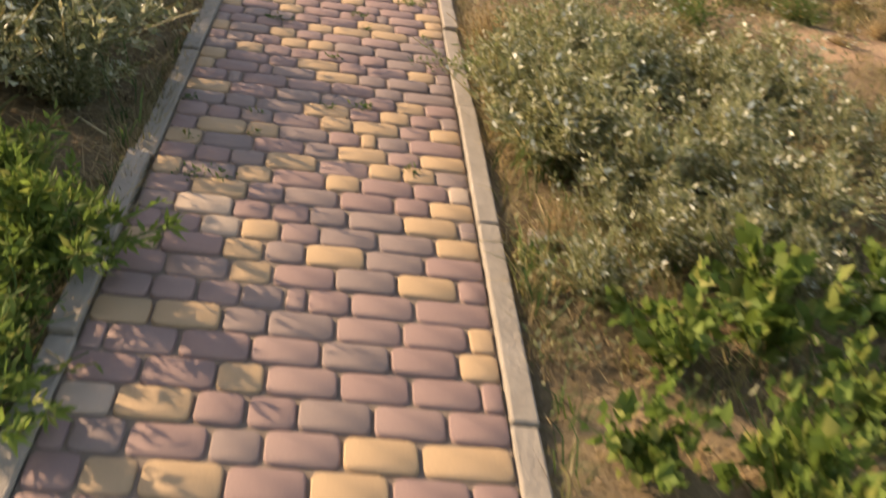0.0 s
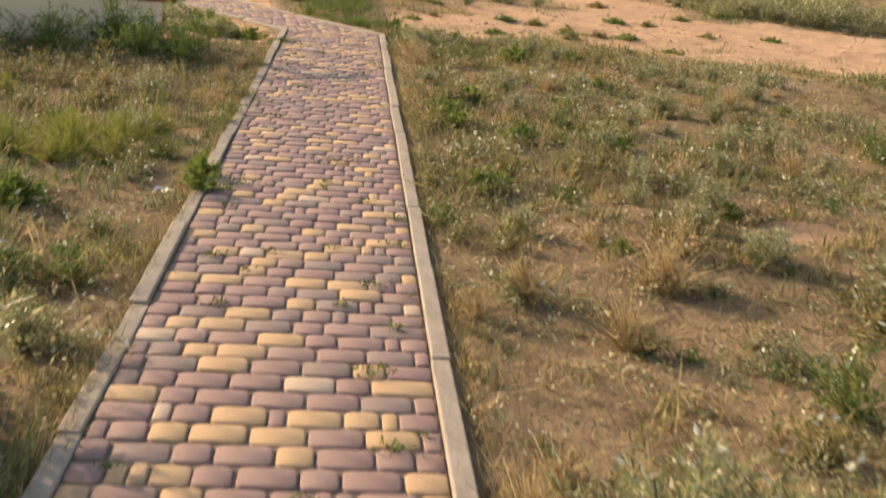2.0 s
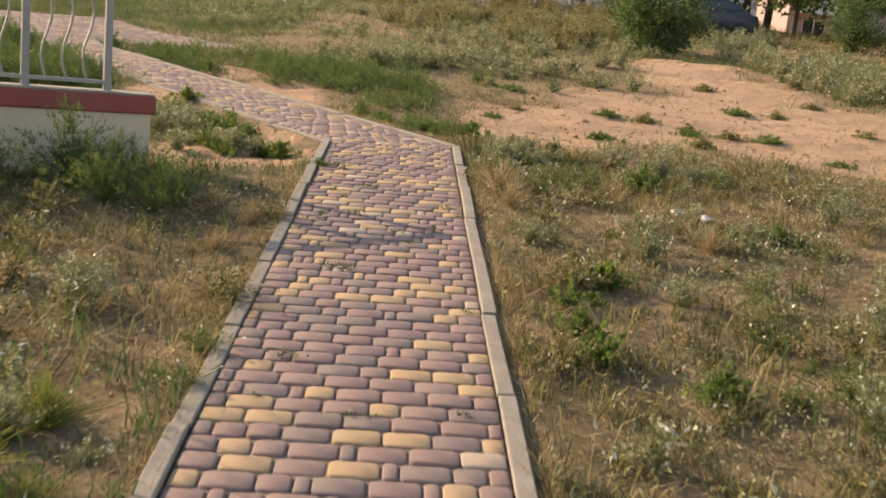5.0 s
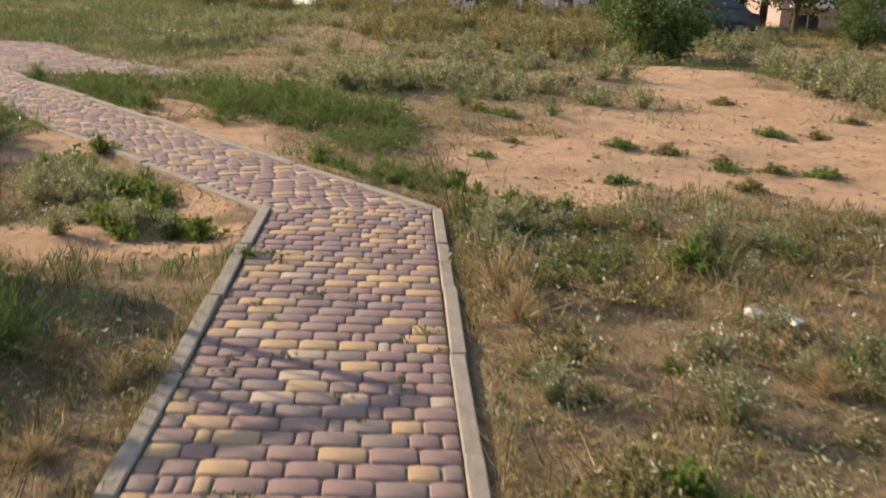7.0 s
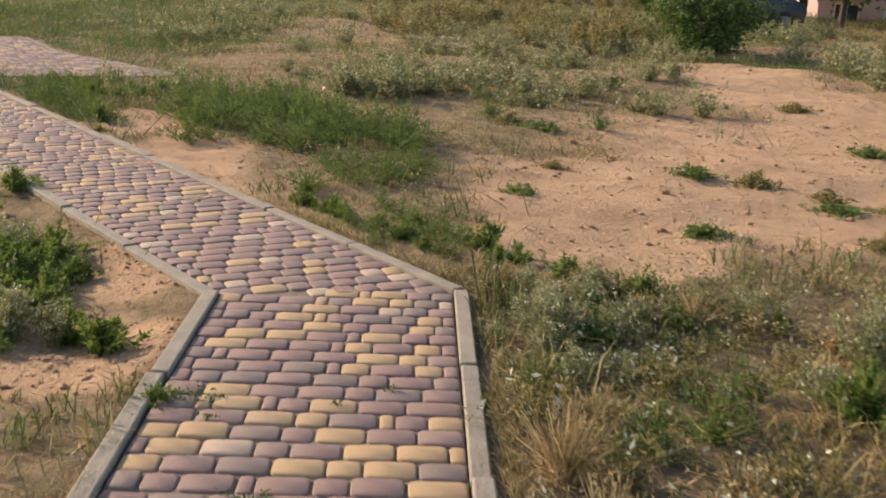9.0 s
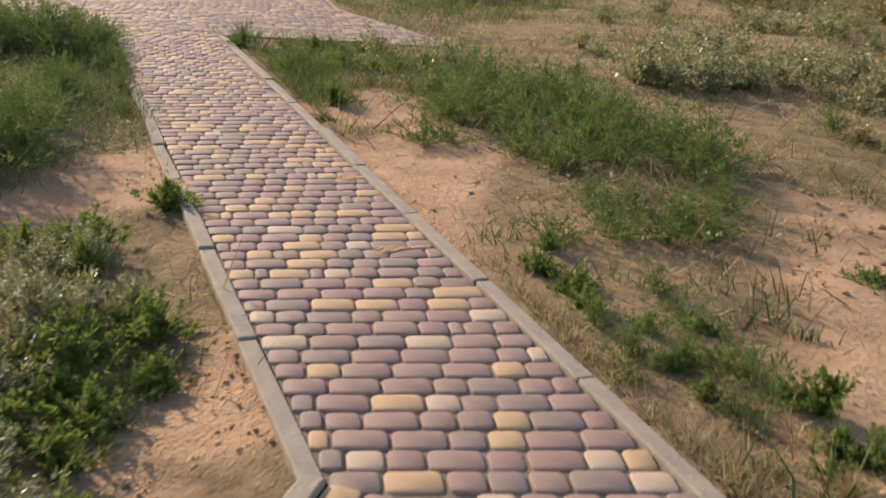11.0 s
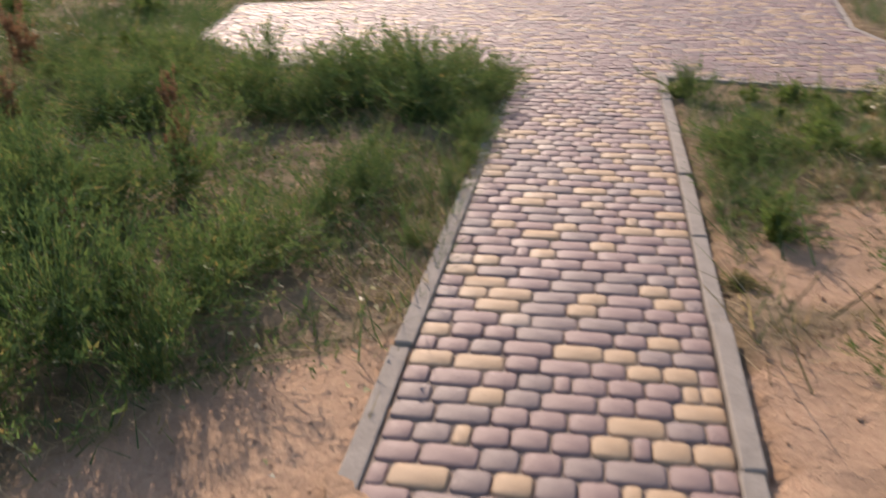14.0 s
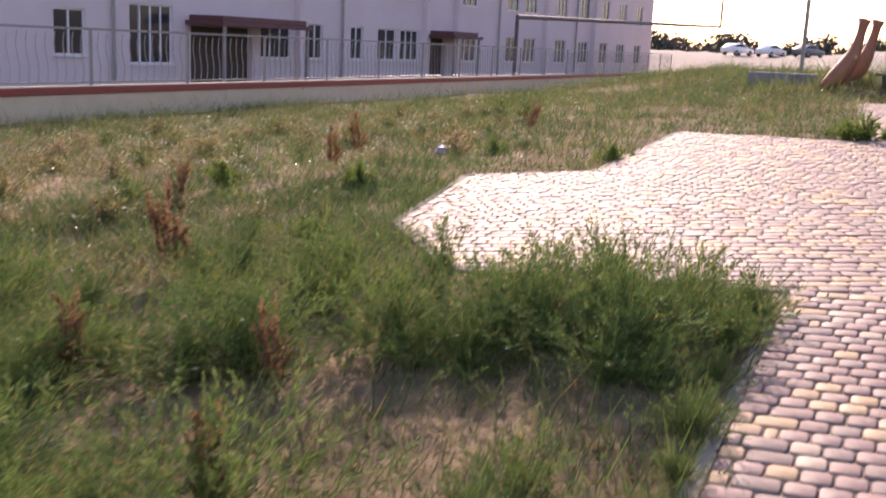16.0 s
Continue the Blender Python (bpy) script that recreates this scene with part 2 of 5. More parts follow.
def relief(x, y):
    """Height of the ground over the plane of the paving."""
    gap = paved_gap(x, y)
    far = smooth(0.1, 3.0, gap)
    z = -0.012 - 0.03 * smooth(0.05, 0.3, gap) + (0.03 * wave(x, y, 2.1, 1) + 0.024 * wave(x, y, 5.2, 6) + 0.012 * wave(x, y, 9.5, 8)) * smooth(0.1, 0.6, gap) + 0.07 * far * wave(x, y, 0.55, 2)
    z = z - 0.10 * smooth(0.1, 0.4, gap) * np.exp(-((x + 1.9) ** 2 + (y - 15.4) ** 2) / 2.0)
    z = z + 0.25 * smooth(28, 45, y) * wave(x, y, 0.16, 3) * smooth(-12, -2, x)
    z = z + (0.11 * wave(x, y, 0.8, 31) + 0.05 * wave(x, y, 1.9, 33)) * smooth(20.5, 26, y) * smooth(0.5, 3.0, gap) * smooth(70, 50, y)
    z = z + 0.022 * wave(x * 0.45, y * 1.5 + 0.4 * x, 2.4, 37) * smooth(16, 18, y) * smooth(0.3, 1.5, x) * smooth(33, 30, y)
    return np.where(gap <= 0.0, -0.12, z)


FENCE_A, FENCE_D = np.array((-20.6, 18.5)), np.array((-0.6, 0.8))


def ground_z(x, y):
    x, y = np.asarray(x, float), np.asarray(y, float)
    yy = np.minimum(y, 37.0 + (CREST - 37.0) * smooth(-22, -12, x))
    base = RISE_X * np.clip(x, -40, 40) + RISE_Y * np.maximum(yy, -40) + relief(x, y)
    behind = (x - FENCE_A[0]) * -0.8 + (y - FENCE_A[1]) * -0.6  # metres behind the long fence
    base = base + (1.25 + 0.3 * relief(x, y) - base) * smooth(-9.0, -0.5, behind) * smooth(-10, -15, x)
    return base + (1.05 - base) * smooth(0.3, 4.0, behind)


def on_ground(x, y, h=0.0):
    return Vector((x, y, float(ground_z(x, y)) + h))


def bare(x, y):
    """1 on the bare sandy patches, 0 elsewhere."""
    b = np.zeros(np.shape(x))
    for cx, cy, rx, ry in SANDS:
        d = np.hypot((x - cx) / rx, (y - cy) / ry) + 0.22 * wave(x, y, 2.0, 5)
        b = np.maximum(b, 1 - smooth(0.72, 1.05, d))
    return b


def patchy(x, y):
    """1 where scrub has spread over the upper slope, 0 on the thin, bare ground between."""
    return smooth(-0.15, 0.3, wave(x, y, 0.62, 41))


# ---------------------------------------------------------------- mesh helpers


def mesh_arrays(name, verts, tris, material, smooth_shade=False):
    me = bpy.data.meshes.new(name)
    verts, tris = np.asarray(verts, np.float32), np.asarray(tris, np.int32)
    me.vertices.add(len(verts))
    me.vertices.foreach_set("co", verts.ravel())
    me.loops.add(tris.size)
    me.loops.foreach_set("vertex_index", tris.ravel())
    me.polygons.add(len(tris))
    me.polygons.foreach_set("loop_start", np.arange(0, tris.size, tris.shape[1], dtype=np.int32))
    me.polygons.foreach_set("loop_total", np.full(len(tris), tris.shape[1], np.int32))
    if smooth_shade:
        me.polygons.foreach_set("use_smooth", np.ones(len(tris), bool))
    me.materials.append(material)
    me.update()
    me.validate()
    return me


def part(name, bm, material, parent, label="", smooth_shade=False):
    me = bpy.data.meshes.new(name)
    bm.to_mesh(me)
    bm.free()
    me.materials.append(material)
    if smooth_shade:
        me.polygons.foreach_set("use_smooth", np.ones(len(me.polygons), bool))
    ob = new(name, me)
    ob.parent = parent
    return tagged(ob, label)


def box(bm, lo, hi, bevel=0.0, m=None):
    lo, hi = Vector(lo), Vector(hi)
    r = bmesh.ops.create_cube(bm, size=1, matrix=Matrix.Translation((lo + hi) / 2) @ Matrix.Diagonal((*(hi - lo), 1)))
    vs = r["verts"]
    if bevel:
        es = list({e for v in vs for e in v.link_edges})
        g = bmesh.ops.bevel(bm, geom=es, offset=bevel, segments=2, affect="EDGES", profile=0.5)
        vs = list({v for f in g["faces"] for v in f.verts} | {v for v in vs if v.is_valid})
    if m is not None:
        bmesh.ops.transform(bm, matrix=m, verts=vs)
    return bm


def tube(bm, points, radii, sides=8):
    """A tube through points, with its own radius at each."""
    rings = []
    for i, p in enumerate(points):
        p = Vector(p)
        way = (Vector(points[min(i + 1, len(points) - 1)]) - Vector(points[max(i - 1, 0)])).normalized()
        side = way.orthogonal().normalized() if i == 0 else (side - way * side.dot(way)).normalized()
        other = way.cross(side)
        r = radii[i] if hasattr(radii, "__len__") else radii
        rings.append([bm.verts.new(p + (side * math.cos(a) + other * math.sin(a)) * r) for a in (2 * math.pi * k / sides for k in range(sides))])
    for a, b in zip(rings, rings[1:]):
        for k in range(sides):
            bm.faces.new((a[k], a[(k + 1) % sides], b[(k + 1) % sides], b[k]))
    bm.faces.new(rings[0][::-1])
    bm.faces.new(rings[-1])
    return bm


def empty(name, m, label, category, group="", kind=""):
    ob = new(name)
    ob.matrix_world = m
    return tagged(ob, label, category, group, kind)


# ---------------------------------------------------------------- ground sheet
def spaced(lo, a, b, hi, fine, grow=1.22):
    steps = [a]
    d = fine
    while steps[-1] > lo:
        d *= 1.22
        steps.append(steps[-1] - d)
    down = steps[:0:-1]
    up, d = [b], fine
    while up[-1] < hi:
        d *= grow
        up.append(up[-1] + d)
    return np.array(down + list(np.arange(a, b, fine)) + up)


gx, gy = spaced(-900, -12, 9, 900, 0.13), spaced(-60, -1, 31, 900, 0.13, 1.05)
X, Y = np.meshgrid(gx, gy)
Z = ground_z(X, Y)
idx = np.arange(X.size).reshape(X.shape)
quads = np.stack([idx[:-1, :-1], idx[:-1, 1:], idx[1:, 1:], idx[1:, :-1]], -1).reshape(-1, 4)
ground = new("ground", mesh_arrays("ground", np.stack([X, Y, Z], -1).reshape(-1, 3), quads, SOIL, True))
cover = (1 - bare(X, Y)) * np.clip(0.9 + 0.4 * wave(X, Y, 0.9, 21), 0.3 + 0.4 * smooth(16, 13, Y), 1) * (1 - 0.35 * (1 - patchy(X, Y)) * smooth(21, 25, Y) * smooth(-5, -2, X))
ground.data.attributes.new("thatch", "FLOAT", "POINT").data.foreach_set("value", cover.ravel().astype(np.float32))
tagged(ground, "dry sandy soil sloping ground with bare patches", "ground", kind="structure")

# ---------------------------------------------------------------- paving
rng = np.random.default_rng(7)
ROW = 0.1165
LENGTHS = (0.172, 0.115, 0.0575)


def paver_shape(length, depth=0.115, joint=0.007, corner=0.02):
    """Vertices and faces of one set stone: rounded corners and a worn, rounded top edge; its top lies at z = 0."""
    hx, hy = length / 2 - joint / 2, depth / 2 - joint / 2
    c = min(corner, hx * 0.55)
    ring = [(hx, -hy + c), (hx, hy - c), (hx - c * 0.3, hy - c * 0.3), (hx - c, hy), (-hx + c, hy), (-hx + c * 0.3, hy - c * 0.3), (-hx, hy - c), (-hx, -hy + c),
            (-hx + c * 0.3, -hy + c * 0.3), (-hx + c, -hy), (hx - c, -hy), (hx - c * 0.3, -hy + c * 0.3)]
    v, k = [], len(ring)
    for inset, z in ((0.0, -0.05), (0.0, -0.008), (0.002, -0.0021), (0.005, 0.0)):
        v += [(x * (1 - inset / hx), y * (1 - inset / hy), z) for x, y in ring]
    f = [(r * k + i, r * k + (i + 1) % k, (r + 1) * k + (i + 1) % k, (r + 1) * k + i) for r in range(3) for i in range(k)]
    tris = [(a, b, c2) for a, b, c2, d in f] + [(a, c2, d) for a, b, c2, d in f] + [(3 * k, 3 * k + i, 3 * k + i + 1) for i in range(1, k - 1)]
    return np.array(v), np.array(tris)


SHAPES = [paver_shape(n) for n in LENGTHS]
PAVER_MESH = [mesh_arrays("paver", v, t, PAVER) for v, t in SHAPES]


def lay_rows(origin, along, cut, rows, fan, share):
    """Places of set stones in rows across a way: (kind, x, y, angle, scale). The joints of one row avoid those of the row before.
    fan: how far the rows lean back at the start, and the metres over which they straighten."""
    across = Vector((along[1], -along[0]))
    angle = math.atan2(across.y, across.x)
    out, before = [], []
    for r in range(rows):
        s = (r + 0.5) * ROW
        joints = []
        lean = fan[0] * max(0.0, 1 - s / fan[1])
        hits = cut(s, lean)
        for a, b in zip(hits[::2], hits[1::2]):
            at = a
            while at < b - 0.03:
                left = b - at
                for attempt in range(7):
                    kind = int(rng.choice(3, p=share))
                    if all(abs(at + LENGTHS[kind] - j) > 0.028 for j in before):
                        break
                stretch = 1.0
                if at == a:
                    first = rng.uniform(0.055, 0.172)
                    kind = 0 if first > 0.14 else (1 if first > 0.08 else 2)
                    stretch = first / LENGTHS[kind]
                if left < LENGTHS[kind] + 0.05:
                    kind = 0 if left > 0.14 else (1 if left > 0.08 else 2)
                    stretch = left / LENGTHS[kind]
                n = LENGTHS[kind] * stretch
                c = Vector(origin) + Vector(along) * (s - lean * (at + n / 2)) + across * (at + n / 2)
                deep = 1 + (at + n / 2) * fan[0] / fan[1] if lean > 0 else 1.0
                out.append((kind, c.x, c.y, angle - math.atan(lean), stretch, deep))
                at += n
                joints.append(at)
        before = joints
    return out


def spans(poly, origin, along):
    """For a distance along the way, where a row of stones enters and leaves the outline, measured across."""
    across = Vector((along[1], -along[0]))

    def cut(s, lean=0.0):
        hits = []
        pts = [((Vector(p) - Vector(origin)).dot(Vector(along)), (Vector(p) - Vector(origin)).dot(across)) for p in poly]
        pts = [(a + lean * c, c) for a, c in pts]
        for (a0, c0), (a1, c1) in zip(pts, pts[1:] + pts[:1]):
            if (a0 > s) != (a1 > s):
                hits.append(c0 + (c1 - c0) * (s - a0) / (a1 - a0))
        return sorted(hits)
    return cut


def lay(name, label, poly, origin, along, rows, near, fan=(0.0, 1.0), share=(0.38, 0.56, 0.06)):
    along = Vector(along).normalized()
    cut = spans(poly, origin, along)
    stones = lay_rows(origin, along, cut, rows, fan, share)
    path = empty(name, SLOPE, label, "paving", kind="structure")
    bed = bmesh.new()
    bed.faces.new([bed.verts.new((x, y, -0.009)) for x, y in poly])
    part("sand_bed", bed, BEDDING, path)
    order = sorted(range(len(stones)), key=lambda i: (stones[i][1] - near[0]) ** 2 + (stones[i][2] - near[1]) ** 2)
    verts, tris, base = [], [], 0
    for rank, i in enumerate(order):
        kind, x, y, a, st, deep = stones[i]
        dz, tx, ty, ta = rng.normal(0, 0.0018), rng.normal(0, 0.012), rng.normal(0, 0.012), a + rng.normal(0, 0.008)
        m = Matrix.Translation((x + rng.normal(0, 0.001), y + rng.normal(0, 0.001), dz)) @ Euler((tx, ty, ta)).to_matrix().to_4x4() @ Matrix.Diagonal((st, deep, 1, 1))
        if rank < 300:
            ob = new("paver", PAVER_MESH[kind])
            ob.parent, ob.matrix_basis = path, m
        else:
            v, t = SHAPES[kind]
            mm = np.array(m)
            verts.append(v @ mm[:3, :3].T + mm[:3, 3])
            tris.append(t + base)
            base += len(v)
    if verts:
        rest = new("paver_field", mesh_arrays("paver_field", np.concatenate(verts), np.concatenate(tris), PAVER))
        rest.parent = path
        tagged(rest, "worn mauve, grey and ochre concrete pavers", kind="stuff")
    return path


def kerb_line(path, a, b, side, lengths=0.98, sunk=0.0):
    """Kerb stones end to end from a to b; side +1: they lie to the right of the line."""
    a, b = Vector(a), Vector(b)
    way, total = (b - a).normalized(), (b - a).length
    out = Vector((way.y, -way.x)) * side
    count = max(1, round(total / lengths))
    step = total / count
    mesh = None
    for i in range(count):
        if mesh is None:
            bm = bmesh.new()
            box(bm, (0.003, 0.004, -0.16), (step - 0.003, 0.074, 0.014), 0.007)
            mesh = bpy.data.meshes.new("kerb_stone")
            bm.to_mesh(mesh)
            bm.free()
            mesh.materials.append(KERB)
        ob = new("kerb_stone", mesh)
        ob.parent = path
        p = a + way * step * i
        side_way = out
        ob.matrix_basis = Matrix(((way.x, side_way.x, 0, p.x), (way.y, side_way.y, 0, p.y), (0, 0, 1, rng.normal(0, 0.004) - sunk), (0, 0, 0, 1))) @ pose(0, 0, 0, rng.normal(0, 0.8), rng.normal(0, 0.3), rng.normal(0, 0.3))


p1 = lay("path_1", "footpath of mauve, grey and ochre concrete pavers", PAVED[0], (-0.5, -2.0), (-0.009, 1.0), 149, (0, 3.2), share=(0.52, 0.35, 0.13))
kerb_line(p1, *P1_L, -1)
kerb_line(p1, *P1_R, 1)
W2 = (Vector(P2_R[1]) - Vector(P2_R[0])).normalized()
p2 = lay("path_2", "branch footpath of mauve, grey and ochre concrete pavers", PAVED[1], Vector((-0.715, 15.0)) - W2 * 0.4, W2, 88, (-1.6, 17.0), (0.27, 3.9))
HIDDEN = (-4.35, 19.654)  # from here on the kerb has sunk under soil and weeds
kerb_line(p2, P2_L[0], HIDDEN, -1, 0.98, 0.008)
kerb_line(p2, HIDDEN, P2_L[1], -1, 0.98, 0.034)
kerb_line(p2, *P2_R, 1)
p3 = lay("patio", "paved resting place of worn mauve and ochre pavers", PATIO, (-3.0, 18.6), (-0.82, 0.57), 150, (-6.5, 23.5))
for a, b in zip(PATIO[:-1], PATIO[1:]):
    kerb_line(p3, a, b, 1, 0.98, 0.018)

# ---------------------------------------------------------------- plants


def blades(x, y, z, height, width, lean, curl=0.5, simple=False):
    """Grass blades, five vertices each. x, y, z: roots; lean: how far the tips fall out, over their height."""
    n = len(x)
    a = rng.uniform(0, 2 * np.pi, n)
    dx, dy = np.cos(a), np.sin(a)
    f = a + rng.uniform(-1.2, 1.2, n) + np.pi / 2
    wx, wy = np.cos(f) * width / 2, np.sin(f) * width / 2
    out = lean * height
    v = np.empty((n, 5, 3), np.float32)
    mx, my, mz = x + dx * out * (1 - curl) * 0.6, y + dy * out * (1 - curl) * 0.6, z + height * 0.6
    v[:, 0] = np.stack([x - wx, y - wy, z - 0.01], -1)
    v[:, 1] = np.stack([x + wx, y + wy, z - 0.01], -1)
    v[:, 2] = np.stack([mx - wx * 0.8, my - wy * 0.8, mz], -1)
    v[:, 3] = np.stack([mx + wx * 0.8, my + wy * 0.8, mz], -1)
    v[:, 4] = np.stack([x + dx * out, y + dy * out, z + height * (1 - 0.25 * lean)], -1)
    b = np.arange(n)[:, None] * 5
    if simple:
        return v[:, (0, 1, 4)].reshape(-1, 3), np.arange(n * 3).reshape(n, 3)
    t = np.concatenate([b + (0, 1, 3), b + (0, 3, 2), b + (2, 3, 4)], 0)
    return v.reshape(-1, 3), t


def leaves(p, way, length, width, fold=0.25, simple=False):
    """Pointed leaves, four vertices each, folded a little along the middle. p: roots; way: unit directions."""
    n = len(p)
    side = np.cross(way, rng.normal(0, 1, (n, 3)))
    side /= np.linalg.norm(side, axis=1, keepdims=True) + 1e-9
    up = np.cross(side, way)
    L, W = np.broadcast_to(length, n)[:, None], np.broadcast_to(width, n)[:, None]
    v = np.empty((n, 4, 3), np.float32)
    v[:, 0], v[:, 2] = p, p + way * L
    mid = p + way * L * 0.45 + up * W * fold
    v[:, 1], v[:, 3] = mid + side * W / 2, mid - side * W / 2
    if simple:
        return v[:, 1:].reshape(-1, 3), np.arange(n * 3).reshape(n, 3)
    b = np.arange(n)[:, None] * 4
    t = np.concatenate([b + (0, 1, 2), b + (0, 2, 3)], 0)
    return v.reshape(-1, 3), t


def unit(v):
    return v / (np.linalg.norm(v, axis=1, keepdims=True) + 1e-9)


def stems_of(count, height, spread, droop, steps=9):
    """Curved stems from one root: array count x steps x 3."""
    a = rng.uniform(0, 2 * np.pi, count)
    tilt = np.minimum(np.abs(rng.normal(0, 1, count)), 1.7) * spread
    h = height * rng.uniform(0.55, 1.05, count) / (1 + (tilt * (1 + droop)) ** 2) ** 0.27
    k = np.linspace(0, 1, steps)[None, :]
    r = (tilt[:, None] * k + droop * tilt[:, None] * k ** 2.5) * h[:, None]
    z = h[:, None] * (k - droop * 0.35 * np.minimum(tilt, 1.2)[:, None] * k ** 2)
    wob = rng.normal(0, 0.02, (count, steps)).cumsum(1) * height * 0.35
    root = rng.normal(0, 0.035, (count, 2)) * height
    return np.stack([np.cos(a)[:, None] * r + wob + root[:, :1], np.sin(a)[:, None] * r + wob[:, ::-1] * 0.5 + root[:, 1:], z], -1)


def plant(name, label, category, leaf_mat, stem_mat, height, count, spread, droop, per, leaf_len, leaf_wid, start=0.12, flecks=0.0, group="", side_twigs=0, simple=False, comb=0.9, loose=0.75, twig=(0.14, 0.32)):
    """A weed or shrub: thin stems, and leaves set along them."""
    root = empty(name, Matrix.Identity(4), label, category, group)
    st = stems_of(count, height, spread, droop)
    if side_twigs:
        more = []
        for s in st:
            for _ in range(side_twigs):
                i = int(rng.integers(2, 8))
                w = s[min(i + 1, 8)] - s[i]
                d = unit((w / (np.linalg.norm(w) + 1e-9) + rng.normal(0, 0.55, 3))[None])[0]
                k = np.linspace(0, 1, 9)[:, None]
                more.append(s[i] + d * k * height * rng.uniform(*twig) + np.array((0, 0, 0.05)) * height * k ** 2)
        st = np.concatenate([st, np.array(more)])
    v, t, base = [], [], 0
    for s in st[:count]:
        w = 0.003 * max(0.5, height)
        off = rng.normal(0, 1, (1, 3))
        side = unit(np.cross(s[-1:] - s[:1], off))[0] * w
        s = s[::4]
        a = np.concatenate([s - side, s + side])
        i = np.arange(2)[:, None]
        v.append(a)
        t.append(np.concatenate([i + (0, 1, 4), i + (0, 4, 3)]) + base)
        base += len(a)
    ob = tagged(new("stem", mesh_arrays("stem", np.concatenate(v), np.concatenate(t), stem_mat)), kind="stuff")
    ob.parent = root
    n = len(st) * per
    which = rng.integers(0, len(st), n)
    k = rng.uniform(start, 1.0, n) * 7.999
    i = k.astype(int)
    fr = (k - i)[:, None]
    p = st[which, i] * (1 - fr) + st[which, i + 1] * fr
    way = unit(unit(st[which, i + 1] - st[which, i]) * comb + rng.normal(0, loose, (n, 3)) + (0, 0, 0.15))
    size = rng.uniform(0.55, 1.15, n) * (1.15 - 0.5 * k / 8)
    lv, lt = leaves(p, way, leaf_len * size, leaf_wid * size, 0.25, simple)
    ob = tagged(new("foliage", mesh_arrays("foliage", lv, lt, leaf_mat)), kind="stuff")
    ob.parent = root
    if flecks:
        m = int(n * flecks)
        q = rng.integers(0, n, m)
        q = q[k[q] > 3.5]
        fv, ft = leaves(p[q] + rng.normal(0, 0.01, (len(q), 3)), unit(rng.normal(0, 1, (len(q), 3)) + (0, 0, 0.6)), 0.03, 0.014)
        ob = new("seed_head", mesh_arrays("seed_head", fv, ft, WHITE_FLECK))
        ob.parent = root
        tagged(ob, "pale dry seed heads", kind="stuff")
    return root


def scatter_things(kinds, spots, group=""):
    """Sets copies of the plants at (x, y, size); the first of each kind stays as its own spot."""
    for i, (x, y, size) in enumerate(spots):
        ob = kinds[i % len(kinds)]
        m = Matrix.Translation(on_ground(x, y, -0.02)) @ Euler((rng.normal(0, 0.05), rng.normal(0, 0.05), rng.uniform(0, 6.28))).to_matrix().to_4x4()
        first = "used" not in ob
        made = ob if first else copy_thing(ob, m)
        if first:
            ob["used"] = 1
        made.matrix_basis = m @ Matrix.Diagonal((size, size, size * rng.uniform(0.85, 1.15), 1))


FEATHER = [plant("feathery_weed", "bushy feathery dark green weed growing from bare soil", "weed", leaf, GREEN, 0.72, 50, 0.95, 0.35, 18, 0.072, 0.012, 0.03, 0, "feathery weeds", 5, True, 1.25, 0.42, (0.12, 0.24)) for leaf in (GREEN, FERN, GREEN, FERN, FERN)]
LOW_FEATHER = [plant("spreading_weed", "low spreading feathery green weed on bare sand", "weed", FERN, GREEN, 0.42, 36, 1.45, 0.4, 17, 0.06, 0.0125, 0.03, 0, "spreading weeds", 3, True, 1.2, 0.45) for _ in range(3)]
FRESH = [plant("low_weed", "low bright green weed with small leaves", "weed", BRIGHT, GREEN, 0.27, 40, 0.85, 0.4, 18, 0.055, 0.017, 0.05, 0, "low green weeds", 1) for _ in range(3)]
GREY_WEED = [plant("silvery_weed", "silvery green weed with pale seed heads", "weed", SILVER, OLIVE, 0.36, 48, 0.6, 0.2, 24, 0.06, 0.0125, 0.04, 0.07, "silvery weeds", 1, True) for _ in range(3)]
SCRUB = [plant("scrub_weed", "silvery olive scrub weed on the slope", "weed", SILVER, OLIVE, 0.40, 26, 0.95, 0.3, 14, 0.075, 0.036, 0.04, 0.05, "scrub weeds", 1, True) for _ in range(3)]
BROAD = [plant("broadleaf_weed", "broad-leaved green weed beside the kerb", "weed", BRIGHT, GREEN, 0.34, 20, 0.8, 0.3, 7, 0.085, 0.062, 0.12, 0.0, "broad-leaved weeds", 1) for _ in range(2)]
LIME_TUFT = [plant("yellow_green_tuft", "yellow-green tuft of fine grass", "grass tuft", LIME, LIME, 0.26, 150, 0.8, 0.4, 15, 0.055, 0.0055, 0.1, 0, "yellow-green tufts", 0, True) for _ in range(2)]
STRAW_TUFT = [plant("dry_tuft", "dry straw-coloured grass tuft", "grass tuft", STRAW, STRAW, 0.28, 140, 0.6, 0.5, 10, 0.08, 0.0045, 0.1, 0, "dry tufts", 0, True) for _ in range(2)]
OLIVE_TUFT = [plant("weed_cushion", "low uneven cushion of olive green weeds", "weed", mat, OLIVE, 0.17, 34, 1.15, 0.35, 13, 0.036, 0.0105, 0.03, 0.03, "weed cushions", 1, True, 0.8, 0.8) for mat in (OLIVE, SILVER, FERN, OLIVE, STRAW)]
CREEPER = [plant("creeping_weed", "flat creeping green weed spreading on bare sand", "weed", mat, GREEN, 0.11, 60, 3.4, 0.3, 15, 0.055, 0.013, 0.05, 0, "creeping weeds", 1, True) for mat in (FERN, OLIVE)]
